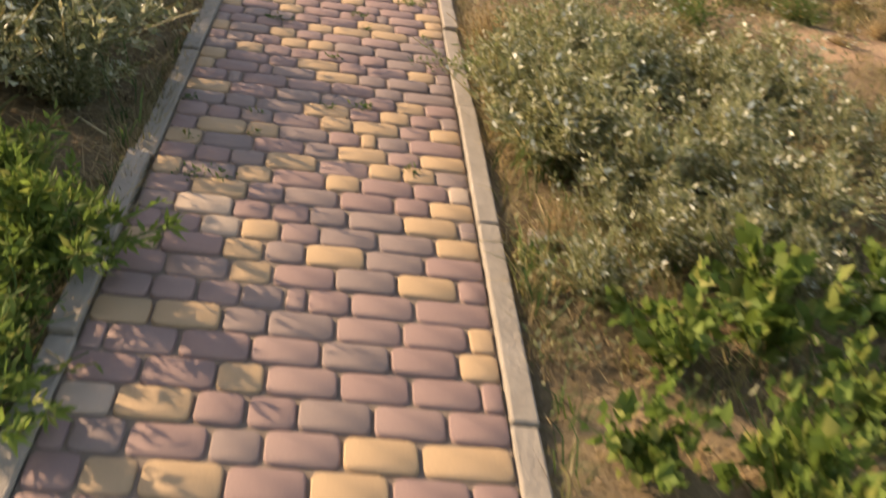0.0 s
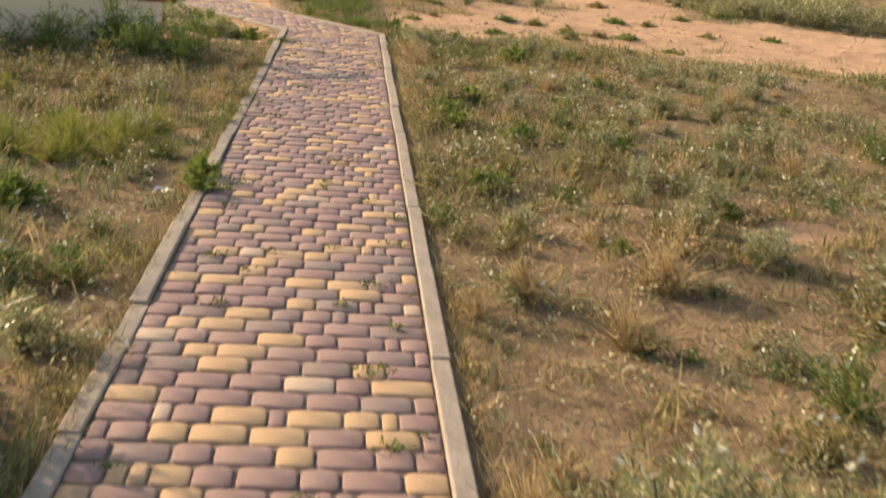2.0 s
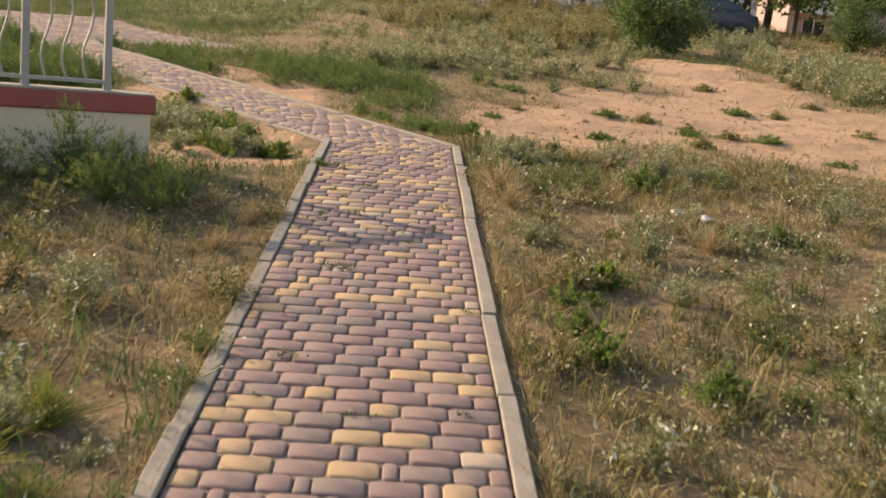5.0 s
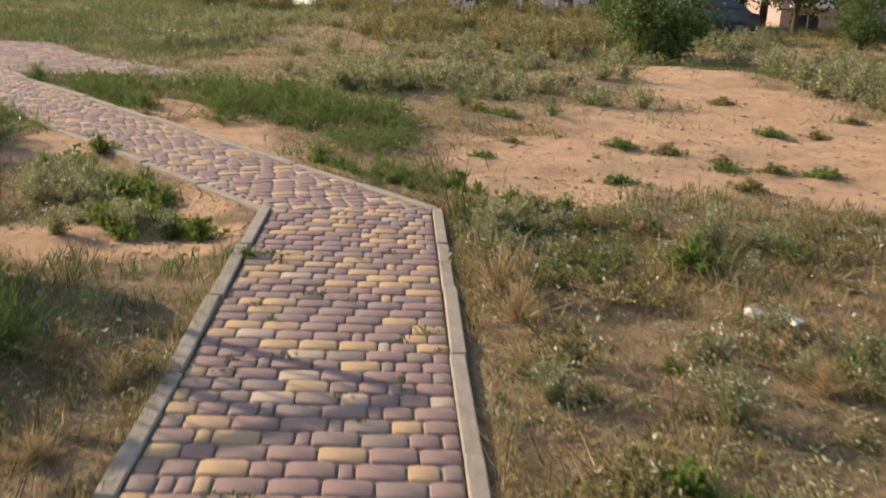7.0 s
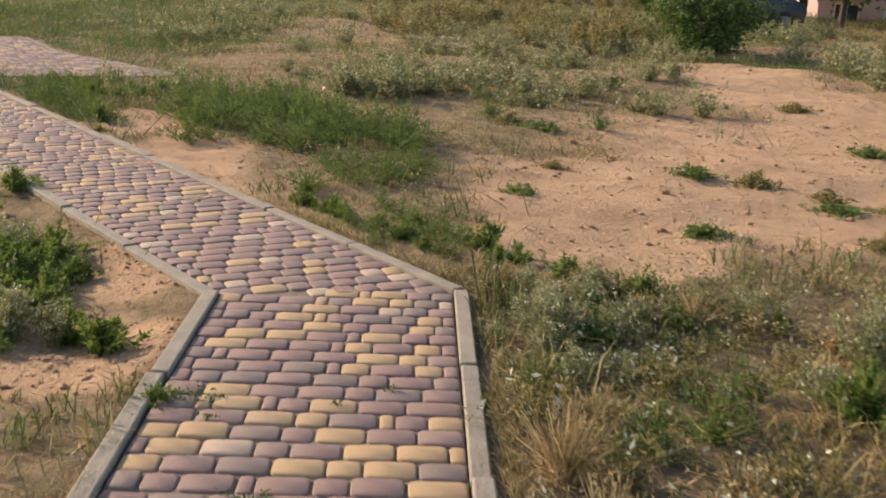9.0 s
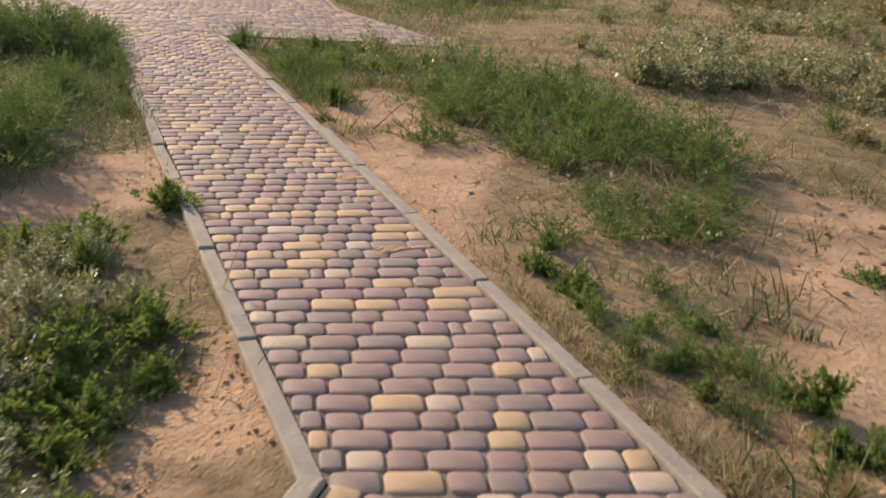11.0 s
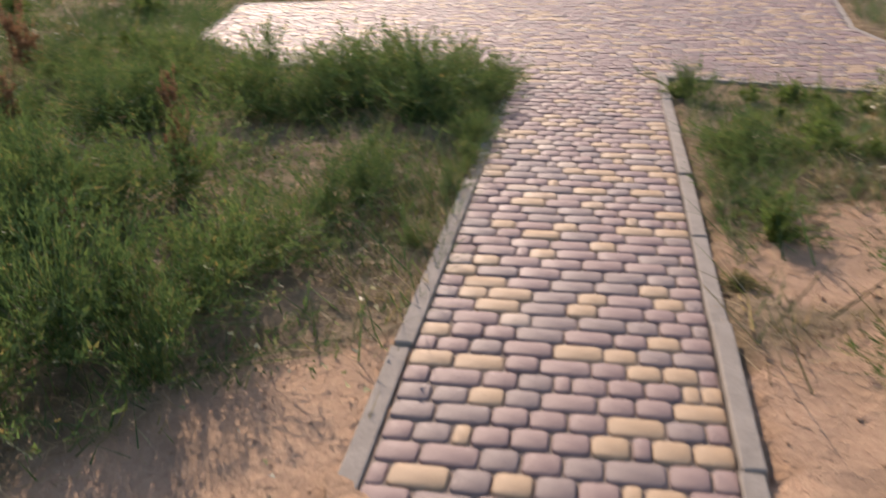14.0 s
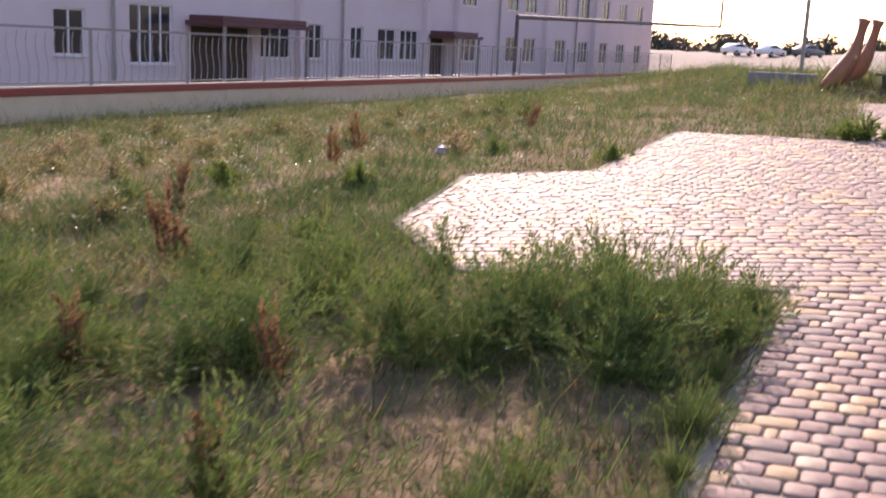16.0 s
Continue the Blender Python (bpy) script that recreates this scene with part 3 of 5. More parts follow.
DOCK = [plant("dried_dock", "rust-brown dried weed stalk", "weed", RUST, RUST, 0.75, 9, 0.14, 0.1, 110, 0.04, 0.022, 0.3, 0, "rust-brown stalks", 1)]

# bushes along the branch path and behind it
def thicket(kinds, outline, count, small, large, clear=0.3):
    """Plants set at random inside an outline, clear of the paving."""
    xs, ys = [p[0] for p in outline], [p[1] for p in outline]
    spots = []
    while len(spots) < count:
        x, y = rng.uniform(min(xs), max(xs)), rng.uniform(min(ys), max(ys))
        near = any(math.hypot(x - a, y - b) < 0.32 * (small + large) * 0.5 for a, b, c in spots[-60:])
        if inside(outline, np.array(x), np.array(y)) and float(paved_gap(np.array(x), np.array(y))) > clear and (not near or rng.uniform() < 0.15):
            spots.append((x, y, rng.uniform(small, large)))
    scatter_things(kinds, spots)


scatter_things(FEATHER, [(-6.35, 21.5, 0.55), (-6.2, 21.2, 0.66), (-6.5, 21.0, 0.72), (-5.95, 20.8, 0.62), (-6.15, 20.7, 0.78), (-5.7, 20.3, 0.6), (-6.7, 20.6, 0.74), (-6.3, 20.35, 0.75), (-5.7, 21.0, 0.5), (-5.5, 20.45, 0.38), (-5.85, 20.5, 0.8), (-5.0, 20.2, 0.34), (-6.15, 21.6, 0.45), (-6.9, 21.1, 0.7), (-5.0, 19.4, 0.5), (-4.65, 19.0, 0.5),
                         (-1.45, 12.15, 0.6), (-1.65, 12.45, 0.55), (-1.9, 12.1, 0.6), (-4.0, 17.7, 0.72), (-3.9, 17.15, 0.78), (-3.75, 16.75, 0.78), (-3.6, 17.3, 0.6), (-4.2, 18.0, 0.66), (-4.25, 18.25, 0.58), (-4.5, 18.7, 0.52), (-4.1, 16.5, 0.8),
                         (-4.4, 19.4, 0.26), (-4.75, 19.9, 0.26), (-5.1, 20.3, 0.28), (-5.4, 20.7, 0.28), (-5.75, 21.15, 0.3), (-6.0, 21.5, 0.32), (-4.6, 19.7, 0.22), (-3.95, 18.75, 0.24),
                         (-2.25, 12.45, 0.8), (-2.75, 12.1, 0.7), (-3.3, 11.9, 0.7), (-3.8, 11.5, 0.7), (-2.05, 12.9, 0.5), (2.0, 20.9, 0.35), (0.9, 21.6, 0.35), (-4.9, 22.3, 0.4)])
thicket(FEATHER, [(-7.2, 20.9), (-6.3, 20.2), (-6.1, 19.8), (-5.5, 19.3), (-4.9, 19.2), (-4.25, 18.5), (-3.95, 17.8), (-3.9, 17.0), (-4.2, 16.3), (-5.6, 16.0), (-8.4, 17.4), (-8.9, 19.3), (-8.2, 20.2)], 56, 0.5, 0.8, 0.55)
thicket(LOW_FEATHER, [(-2.35, 20.35), (-1.5, 19.35), (-0.95, 18.85), (0.1, 18.95), (0.4, 19.4), (-0.4, 20.45), (-1.4, 21.7), (-2.5, 21.9)], 30, 0.7, 1.0)
thicket(LOW_FEATHER, [(-0.95, 18.0), (-0.7, 17.5), (-0.3, 17.3), (0.0, 17.4), (0.3, 17.9), (0.2, 18.5), (-0.6, 18.35)], 10, 0.45, 0.65)
thicket(LOW_FEATHER, [(-0.42, 16.6), (-0.05, 16.0), (0.25, 15.75), (0.5, 16.1), (0.2, 16.6), (-0.05, 17.1)], 11, 0.28, 0.45, 0.14)
thicket(LOW_FEATHER, [(-4.0, 21.0), (-3.1, 19.8), (-2.9, 20.15), (-3.85, 21.4)], 8, 0.45, 0.7, 0.16)
thicket(FRESH, [(-5.1, 22.9), (-4.2, 21.2), (-3.7, 21.3), (-2.6, 21.9), (-2.1, 22.2), (-3.6, 23.2)], 16, 0.4, 0.7, 0.14)
scatter_things(LOW_FEATHER, [(-1.85, 19.15, 0.6), (-1.72, 19.3, 0.5)])
thicket(FRESH, [(-1.05, 14.2), (-1.3, 14.9), (-1.6, 15.6), (-2.5, 17.2), (-2.9, 17.2), (-2.2, 15.3), (-1.45, 14.1)], 15, 0.5, 0.85)
thicket(GREY_WEED, [(-1.2, 14.3), (-1.5, 15.2), (-2.0, 16.0), (-2.8, 16.6), (-2.6, 15.4), (-1.6, 14.3)], 16, 0.45, 0.8)
thicket(GREY_WEED, [(-0.7, 2.9), (-0.7, 4.9), (-1.2, 5.5), (-2.2, 5.5), (-2.6, 2.4)], 19, 1.5, 2.0, 0.16)
thicket(FRESH, [(-0.6, 1.2), (-0.6, 2.9), (-1.6, 3.1), (-1.7, 1.2)], 8, 0.95, 1.3, 0.3)
thicket(GREY_WEED, [(0.6, 3.0), (0.6, 4.3), (1.2, 4.5), (2.0, 4.2), (2.3, 3.0), (1.4, 2.5)], 20, 0.9, 1.35, 0.14)
thicket(BROAD, [(0.6, 1.2), (0.6, 2.0), (0.9, 2.7), (2.2, 2.6), (2.4, 1.2)], 5, 0.6, 0.9, 0.2)
thicket(FRESH, [(0.55, 15.9), (0.6, 14.6), (1.1, 14.0), (2.3, 14.3), (2.8, 14.8), (1.7, 15.3), (1.3, 15.9)], 7, 0.4, 0.6, 0.14)
thicket(OLIVE_TUFT, [(0.55, 15.4), (0.6, 13.8), (3.6, 13.6), (3.8, 14.8), (1.3, 15.4)], 40, 0.6, 1.2, 0.1)
thicket(GREY_WEED, [(0.6, 14.2), (2.2, 13.9), (2.9, 14.7), (0.8, 15.5)], 16, 0.4, 0.62, 0.14)
thicket(FRESH, [(0.55, 16.1), (0.1, 16.9), (-0.5, 17.4), (-0.9, 17.5), (-0.3, 16.6), (0.3, 15.9), (0.8, 15.4)], 13, 0.3, 0.5, 0.12)
thicket(STRAW_TUFT, [(0.6, 2.6), (0.6, 6.5), (3.2, 6.5), (3.2, 2.6)], 16, 0.6, 1.0, 0.14)
thicket(OLIVE_TUFT, [(0.6, 5.0), (0.6, 14.0), (5.2, 14.5), (4.0, 5.0)], 150, 0.5, 1.5, 0.1)
thicket(OLIVE_TUFT, [(-0.7, 5.5), (-0.8, 12.5), (-3.8, 11.0), (-3.6, 5.0)], 80, 0.5, 1.4, 0.1)
thicket(OLIVE_TUFT, [(-9.5, 19.5), (-12.5, 22.5), (-14.5, 27.5), (-20, 26), (-19, 20), (-12, 17.5)], 60, 1.0, 2.2, 0.12)
thicket(FRESH, [(0.7, 5.0), (0.6, 13.0), (4.5, 13.0), (3.6, 5.0)], 6, 0.35, 0.6, 0.12)
thicket(GREY_WEED, [(1.4, 6.5), (1.2, 13.0), (4.5, 13.0), (3.4, 6.5)], 22, 0.35, 0.7, 0.12)
scatter_things(FRESH, [(-2.5, 17.0, 0.75), (-0.72, 2.3, 1.25), (-0.85, 2.0, 1.3), (-0.74, 1.75, 1.1), (-0.92, 2.55, 1.25), (-1.2, 2.9, 1.2), (-1.1, 2.15, 1.0), (-1.75, 14.95, 0.8), (-1.95, 15.35, 0.9),
                       (-2.7, 16.2, 0.7), (-1.6, 14.6, 0.6), (-0.7, 13.75, 0.35), (-0.7, 7.9, 0.6), (-0.68, 7.62, 0.55), (0.08, 8.45, 0.3), (0.6, 4.15, 0.5), (0.6, 16.05, 0.6), (0.95, 15.5, 0.6),
                       (1.35, 9.6, 0.7), (0.85, 10.2, 0.6), (0.95, 8.1, 0.7), (-1.5, 7.3, 0.8), (-1.9, 6.6, 0.8), (-1.35, 5.6, 0.7), (1.9, 13.9, 0.9), (2.6, 12.6, 0.7), (-3.2, 14.7, 0.9), (-3.6, 15.4, 1.0), (-2.9, 20.0, 0.6), (-4.9, 22.2, 0.6), (-4.3, 22.75, 0.7), (-3.8, 22.9, 0.6), (-0.42, 9.7, 0.16), (-0.25, 11.0, 0.2),
                       (0.25, 6.2, 0.2), (0.33, 5.5, 0.2), (0.2, 7.1, 0.14), (-7.5, 20.1, 0.8), (-9.4, 20.3, 1.0), (-11.4, 24.6, 1.0), (-10.1, 29.2, 0.9), (-10.85, 27.95, 1.2), (-10.65, 28.1, 0.9), (-11.1, 27.95, 0.9), (-13.0, 24.0, 1.0), (-11.6, 21.6, 1.1), (-12.4, 20.4, 1.1)])
scatter_things(GREY_WEED, [(0.8, 2.45, 0.8), (1.05, 2.7, 0.9), (1.4, 2.55, 0.9), (0.75, 15.3, 0.4), (1.0, 15.0, 0.45), (0.7, 14.7, 0.4), (0.85, 3.45, 1.0), (1.15, 3.9, 1.1), (1.35, 3.3, 1.1), (1.5, 4.1, 1.0), (0.75, 4.0, 0.8), (0.9, 2.9, 0.7), (-0.95, 3.4, 0.95), (-1.2, 3.8, 1.1), (-0.95, 4.25, 0.95),
                           (-1.4, 4.5, 1.1), (-1.1, 4.9, 0.9), (-1.5, 5.3, 0.9), (-0.95, 5.6, 0.6), (-1.8, 3.6, 1.1), (-1.9, 4.6, 1.1), (0.8, 14.6, 0.8), (2.2, 14.5, 0.8),
                           (3.2, 13.2, 0.8), (1.0, 7.3, 0.55), (1.9, 9.4, 0.7), (2.4, 10.5, 0.8), (1.5, 11.8, 0.7), (2.9, 11.3, 0.8), (3.4, 10.0, 0.8), (0.8, 11.9, 0.6), (-1.45, 10.2, 0.7), (-2.0, 14.4, 0.7),
                           (4.1, 13.6, 0.7), (2.2, 7.9, 0.7), (2.7, 6.7, 0.7), (-1.25, 8.9, 0.6)])
scatter_things(CREEPER, [(2.4, 18.5, 1.0), (2.85, 18.3, 1.1), (3.2, 17.5, 1.2), (3.7, 17.6, 1.2), (4.1, 17.35, 1.1), (3.3, 17.95, 0.9), (1.4, 20.8, 1.2), (1.1, 21.2, 1.2), (4.6, 20.2, 1.2), (5.2, 20.3, 1.1), (7.0, 19.0, 1.2), (5.6, 18.2, 0.9),
                         (0.9, 17.6, 0.8), (6.2, 21.6, 1.2), (2.0, 16.6, 0.9), (3.0, 16.2, 1.0), (4.3, 15.8, 1.0), (1.3, 18.9, 0.8), (-1.55, 17.6, 0.5), (-2.7, 19.4, 0.6), (7.5, 23.0, 1.5), (5.0, 23.6, 1.4)])
scatter_things(BROAD, [(0.95, 2.15, 0.9), (1.25, 2.3, 1.0), (0.8, 1.75, 0.7), (1.5, 2.0, 0.9), (1.15, 1.7, 0.8), (1.7, 2.5, 0.8), (0.85, 10.7, 0.5), (1.15, 11.1, 0.6), (0.9, 9.9, 0.5), (-1.8, 15.0, 0.6)])
scatter_things(LIME_TUFT, [(-1.5, 8.35, 1.1), (-1.85, 8.2, 1.05), (-1.3, 8.6, 0.9), (-1.15, 9.0, 0.8), (-1.25, 8.2, 0.8), (-1.65, 8.7, 1.0), (-1.55, 8.05, 0.85), (-2.1, 8.5, 0.9), (-1.0, 8.45, 0.6), (-2.4, 9.9, 0.7), (-1.9, 10.6, 0.7), (-3.0, 11.0, 0.7), (-2.6, 13.7, 0.6)])
scatter_things(STRAW_TUFT, [(0.8, 15.1, 0.6), (1.1, 15.3, 0.6), (0.65, 15.5, 0.5), (1.5, 14.9, 0.7), (0.68, 13.3, 1.0), (0.75, 12.9, 0.9), (0.85, 13.7, 0.8), (0.9, 6.35, 0.8), (1.25, 5.95, 0.9), (1.6, 6.6, 0.9), (-0.95, 11.9, 0.7), (-1.25, 12.2, 0.8), (-1.05, 11.3, 0.7),
                            (2.3, 8.7, 0.8), (3.2, 9.0, 0.9), (2.0, 12.1, 0.7), (-1.8, 7.0, 0.8), (-2.3, 5.6, 0.9), (0.7, 12.2, 0.6), (3.8, 12.0, 0.9), (-1.0, 6.3, 0.5)])
scatter_things(DOCK, [(-5.3, 18.4, 0.6), (-6.4, 19.0, 0.6), (-4.9, 17.6, 0.5), (-7.0, 18.2, 0.6), (-5.9, 17.2, 0.5), (-9.0, 19.1, 0.85), (-11.6, 19.8, 0.75), (-14.0, 22.6, 0.8), (-14.4, 25.4, 0.75), (-8.95, 19.2, 0.6), (-12.6, 21.7, 0.7)])


def tufts(x0, x1, y0, y1, per_m2, each, spread, keep):
    n = int((x1 - x0) * (y1 - y0) * per_m2)
    cx, cy = rng.uniform(x0, x1, n), rng.uniform(y0, y1, n)
    ok = rng.uniform(0, 1, n) < keep(cx, cy)
    cx, cy = np.repeat(cx[ok], each), np.repeat(cy[ok], each)
    size = np.repeat(np.clip(rng.lognormal(-0.15, 0.5, int(ok.sum())), 0.4, 2.6), each)
    x, y = cx + rng.normal(0, spread, len(cx)) * size, cy + rng.normal(0, spread, len(cx)) * size
    ok = (paved_gap(x, y) > 0.09) & ((x - FENCE_A[0]) * -0.8 + (y - FENCE_A[1]) * -0.6 < 0.2)
    x, y = x[ok], y[ok]
    return x, y, ground_z(x, y), size[ok]


def field(name, label, mat, areas, height, width, lean, keep, thin=()):
    """One sheet of grass blades over several stretches of ground; thin: the stretches where a blade is a single sliver."""
    vs, ts, base = [], [], 0
    for k, (x0, x1, y0, y1, per, each, spread, big) in enumerate(areas):
        x, y, z, size = tufts(x0, x1, y0, y1, per, each, spread, keep)
        v, t = blades(x, y, z, height * big * size * rng.uniform(0.4, 1.3, len(x)), width * big * rng.uniform(0.7, 1.3, len(x)), rng.uniform(*lean, len(x)), 0.5, k in thin)
        vs.append(v)
        ts.append(t + base)
        base += len(v)
    ob = new(name, mesh_arrays(name, np.concatenate(vs), np.concatenate(ts), mat))
    return tagged(ob, label, "grass", kind="stuff")


def straw_keep(x, y):
    return np.clip(0.7 + 0.6 * wave(x, y, 1.4, 4), 0.1, 1) * (1 - 0.97 * bare(x, y)) * (1 - 0.6 * smooth(-2.5, -5, x) * smooth(14, 16, y)) * (1 - 0.3 * (1 - patchy(x, y)) * smooth(20, 24, y) * smooth(-5, -2, x))


def olive_keep(x, y):
    return np.clip(0.36 + 0.8 * wave(x, y, 1.1, 7), 0.05, 1) * (1 - 0.985 * bare(x, y)) * (1 - 0.4 * (1 - patchy(x, y)) * smooth(20, 24, y) * smooth(-5, -2, x))


def green_keep(x, y):
    left = smooth(-2.6, -4.2, x) * smooth(15.5, 17, y)
    return np.clip(0.05 + 0.6 * wave(x, y, 0.8, 9) + 0.75 * left, 0, 1) * (1 - 0.99 * bare(x, y))


def stretches(near, mid, far):
    return [(0.5, 5.5, -0.5, 10, near, 20, 0.04, 1.0), (-4.6, -0.5, 1.5, 14, near * 1.5, 20, 0.05, 1.0), (0.3, 9, 10, 17, near * 0.7, 20, 0.055, 1.15),
            (-3.5, 13, 17, 32, mid, 16, 0.13, 1.6), (-12, -1.5, 14, 22.5, mid * 2.2, 18, 0.09, 1.25), (-26, -9, 15, 40, mid * 0.9, 16, 0.14, 1.7), (-9.5, -3.5, 22.4, 36, mid, 16, 0.14, 1.7), (5, 12, 2, 10, mid, 16, 0.09, 1.3),
            (-20, 26, 32, 62, far, 16, 0.28, 2.8), (-45, -22, 26, 60, far * 0.4, 14, 0.3, 2.8)]


field("dry_grass", "dry straw-coloured grass matted over the soil", STRAW, stretches(105, 22, 6), 0.055, 0.0065, (0.8, 3.2), straw_keep, range(10))
field("olive_grass", "olive green grass in uneven clumps", OLIVE, stretches(62, 24, 7), 0.085, 0.0062, (0.4, 1.9), olive_keep, range(3, 10))
field("green_grass", "fresh green grass in patches", GREEN, stretches(40, 24, 5), 0.11, 0.0065, (0.3, 1.3), green_keep, range(3, 10))
def kerb_fringe(name, label, mat, lines, per_m, tall):
    """Grass that leans over the outer edge of the kerbs."""
    vs, ts, base = [], [], 0
    for (ax, ay), (bx, by), side in lines:
        d = np.array((bx - ax, by - ay))
        far = np.hypot(*d)
        n = int(per_m * far)
        k = rng.uniform(0, 1, n)
        keep = rng.uniform(0, 1, n) < np.clip(0.45 + 0.7 * wave(k * far, k * 0, 2.6, 5 + side), 0.04, 1)
        k = k[keep]
        out = 0.082 + np.abs(rng.normal(0, 0.06, len(k)))
        x, y = ax + d[0] * k + side * d[1] / far * out, ay + d[1] * k - side * d[0] / far * out
        v, t = blades(x, y, ground_z(x, y), tall * rng.uniform(0.35, 1.3, len(x)), 0.005 * rng.uniform(0.7, 1.3, len(x)), rng.uniform(0.3, 1.9, len(x)), 0.5, True)
        vs.append(v)
        ts.append(t + base)
        base += len(v)
    tagged(new(name, mesh_arrays(name, np.concatenate(vs), np.concatenate(ts), mat)), label, "grass", kind="stuff")


KERB_SIDES = [((-0.5, 2.0), (-0.69, 13.2), -1), ((0.48, 2.0), (0.39, 15.0), 1), ((0.385, 15.16), (-1.0, 17.0), 1)]
kerb_fringe("kerb_straw", "dry straw-coloured grass leaning over the kerb", STRAW, KERB_SIDES, 620, 0.065)
kerb_fringe("kerb_grass", "olive grass leaning over the kerb", OLIVE, KERB_SIDES, 360, 0.085)
field("matted_thatch", "flattened brown dead grass covering the soil", THATCH, [(0.5, 5.5, 2, 10, 75, 20, 0.06, 1.0), (-5.5, -0.5, 3, 14, 75, 20, 0.06, 1.0), (0.3, 6.5, 10, 16, 60, 20, 0.07, 1.1)],
      0.03, 0.006, (1.8, 4.5), lambda x, y: (1 - 0.9 * bare(x, y)) * np.clip(0.8 + 0.4 * wave(x, y, 2.3, 17), 0.3, 1), range(3))


def herb_field(name, label, mat, areas, size, keep):
    """Low creeping herbs: small leaves in loose cushions."""
    vs, ts, base = [], [], 0
    for x0, x1, y0, y1, per, each, spread, big in areas:
        x, y, z, tall = tufts(x0, x1, y0, y1, per, each, spread, keep)
        p = np.stack([x, y, z + np.abs(rng.normal(0, 0.05, len(x))) * big * tall], -1)
        v, t = leaves(p, unit(rng.normal(0, 1, p.shape) + (0, 0, 0.35)), size * big * rng.uniform(0.6, 1.3, len(x)), size * 0.42 * big, 0.25, big > 1.3)
        vs.append(v)
        ts.append(t + base)
        base += len(v)
    ob = new(name, mesh_arrays(name, np.concatenate(vs), np.concatenate(ts), mat))
    return tagged(ob, label, "ground cover", kind="stuff")


def herb_keep(x, y):
    return np.clip(0.12 + 0.9 * wave(x, y, 1.7, 11), 0, 1) * (1 - 0.97 * bare(x, y))


def fleck_keep(x, y):
    return np.clip(0.1 + 0.8 * wave(x, y, 1.2, 13), 0, 1) * (1 - 0.95 * bare(x, y))


herb_field("creeping_herbs", "silvery creeping herbs between the grass", SILVER, [(0.5, 5.5, 2, 10, 32, 60, 0.11, 0.95), (-4.5, -0.5, 2, 15, 22, 60, 0.11, 0.9), (0.3, 7, 10, 16, 32, 60, 0.13, 1.05),
           (-3.5, 13, 17, 32, 5, 60, 0.22, 1.5), (-24, -9, 17, 36, 4, 40, 0.25, 1.6), (-20, 26, 32, 60, 1.3, 60, 0.45, 3.0)], 0.03, herb_keep)
# white flecks paint the glint of sunlit leaves as well as seeds
herb_field("seed_flecks", "pale flecks over the weeds, for seeds and sunlit leaf glints", WHITE_FLECK, [(0.5, 5.5, 2, 10, 20, 10, 0.13, 1.0), (-5.5, -0.5, 2, 15, 13, 9, 0.14, 1.0), (0.3, 9, 10, 17, 20, 10, 0.16, 1.1),
           (-3.5, 13, 17, 32, 3.5, 9, 0.3, 1.5), (-24, -6, 16, 36, 2, 6, 0.3, 1.3), (-20, 26, 32, 58, 0.8, 10, 0.4, 2.2)], 0.024, fleck_keep)


def clods(name, label, areas, mat):
    """Loose crumbs of earth and pebbles, joined."""
    vs, ts, base = [], [], 0
    shape = np.array([(1, 0, 0), (-0.9, 0.1, 0), (0, 0.9, 0.1), (0.1, -1, 0), (0, 0, 0.5), (0.1, 0, -0.7)])
    faces = np.array([(0, 2, 4), (2, 1, 4), (1, 3, 4), (3, 0, 4), (2, 0, 5), (1, 2, 5), (3, 1, 5), (0, 3, 5)])
    for x0, x1, y0, y1, count, size in areas:
        x, y = rng.uniform(x0, x1, count), rng.uniform(y0, y1, count)
        ok = (paved_gap(x, y) > 0.1) & (bare(x, y) > 0.3)
        for px, py, pz in zip(x[ok], y[ok], ground_z(x[ok], y[ok])):
            a, r = rng.uniform(0, 6.28), size * rng.lognormal(-0.5, 0.55)
            q = shape * rng.uniform(0.6, 1.3, (6, 3)) * r
            q = np.stack([q[:, 0] * math.cos(a) - q[:, 1] * math.sin(a), q[:, 0] * math.sin(a) + q[:, 1] * math.cos(a), q[:, 2]], -1)
            vs.append(q + (px, py, pz + r * 0.2))
            ts.append(faces + base)
            base += 6
    ob = new(name, mesh_arrays(name, np.concatenate(vs), np.concatenate(ts), mat))
    tagged(ob, label, "soil", kind="stuff")


clods("soil_crumbs", "crumbs of dry earth and small pebbles on bare sand", [(-3.4, 0.0, 14, 20.5, 3500, 0.009), (-1.8, -0.6, 13.8, 16.6, 1600, 0.012), (0.4, 9, 15.5, 24, 5000, 0.012), (0.4, 7, 15.5, 30, 900, 0.03)], SOIL)

# ---------------------------------------------------------------- fences on low walls


def wavy_bar_mesh(height):
    bm = bmesh.new()
    tube(bm, [(0.035 * math.sin(k / 8 * 2 * math.pi), 0, height * k / 8) for k in range(9)], 0.009, 5)
    me = bpy.data.meshes.new("wavy_bar")
    bm.to_mesh(me)
    bm.free()
    me.materials.append(IRON)
    return me


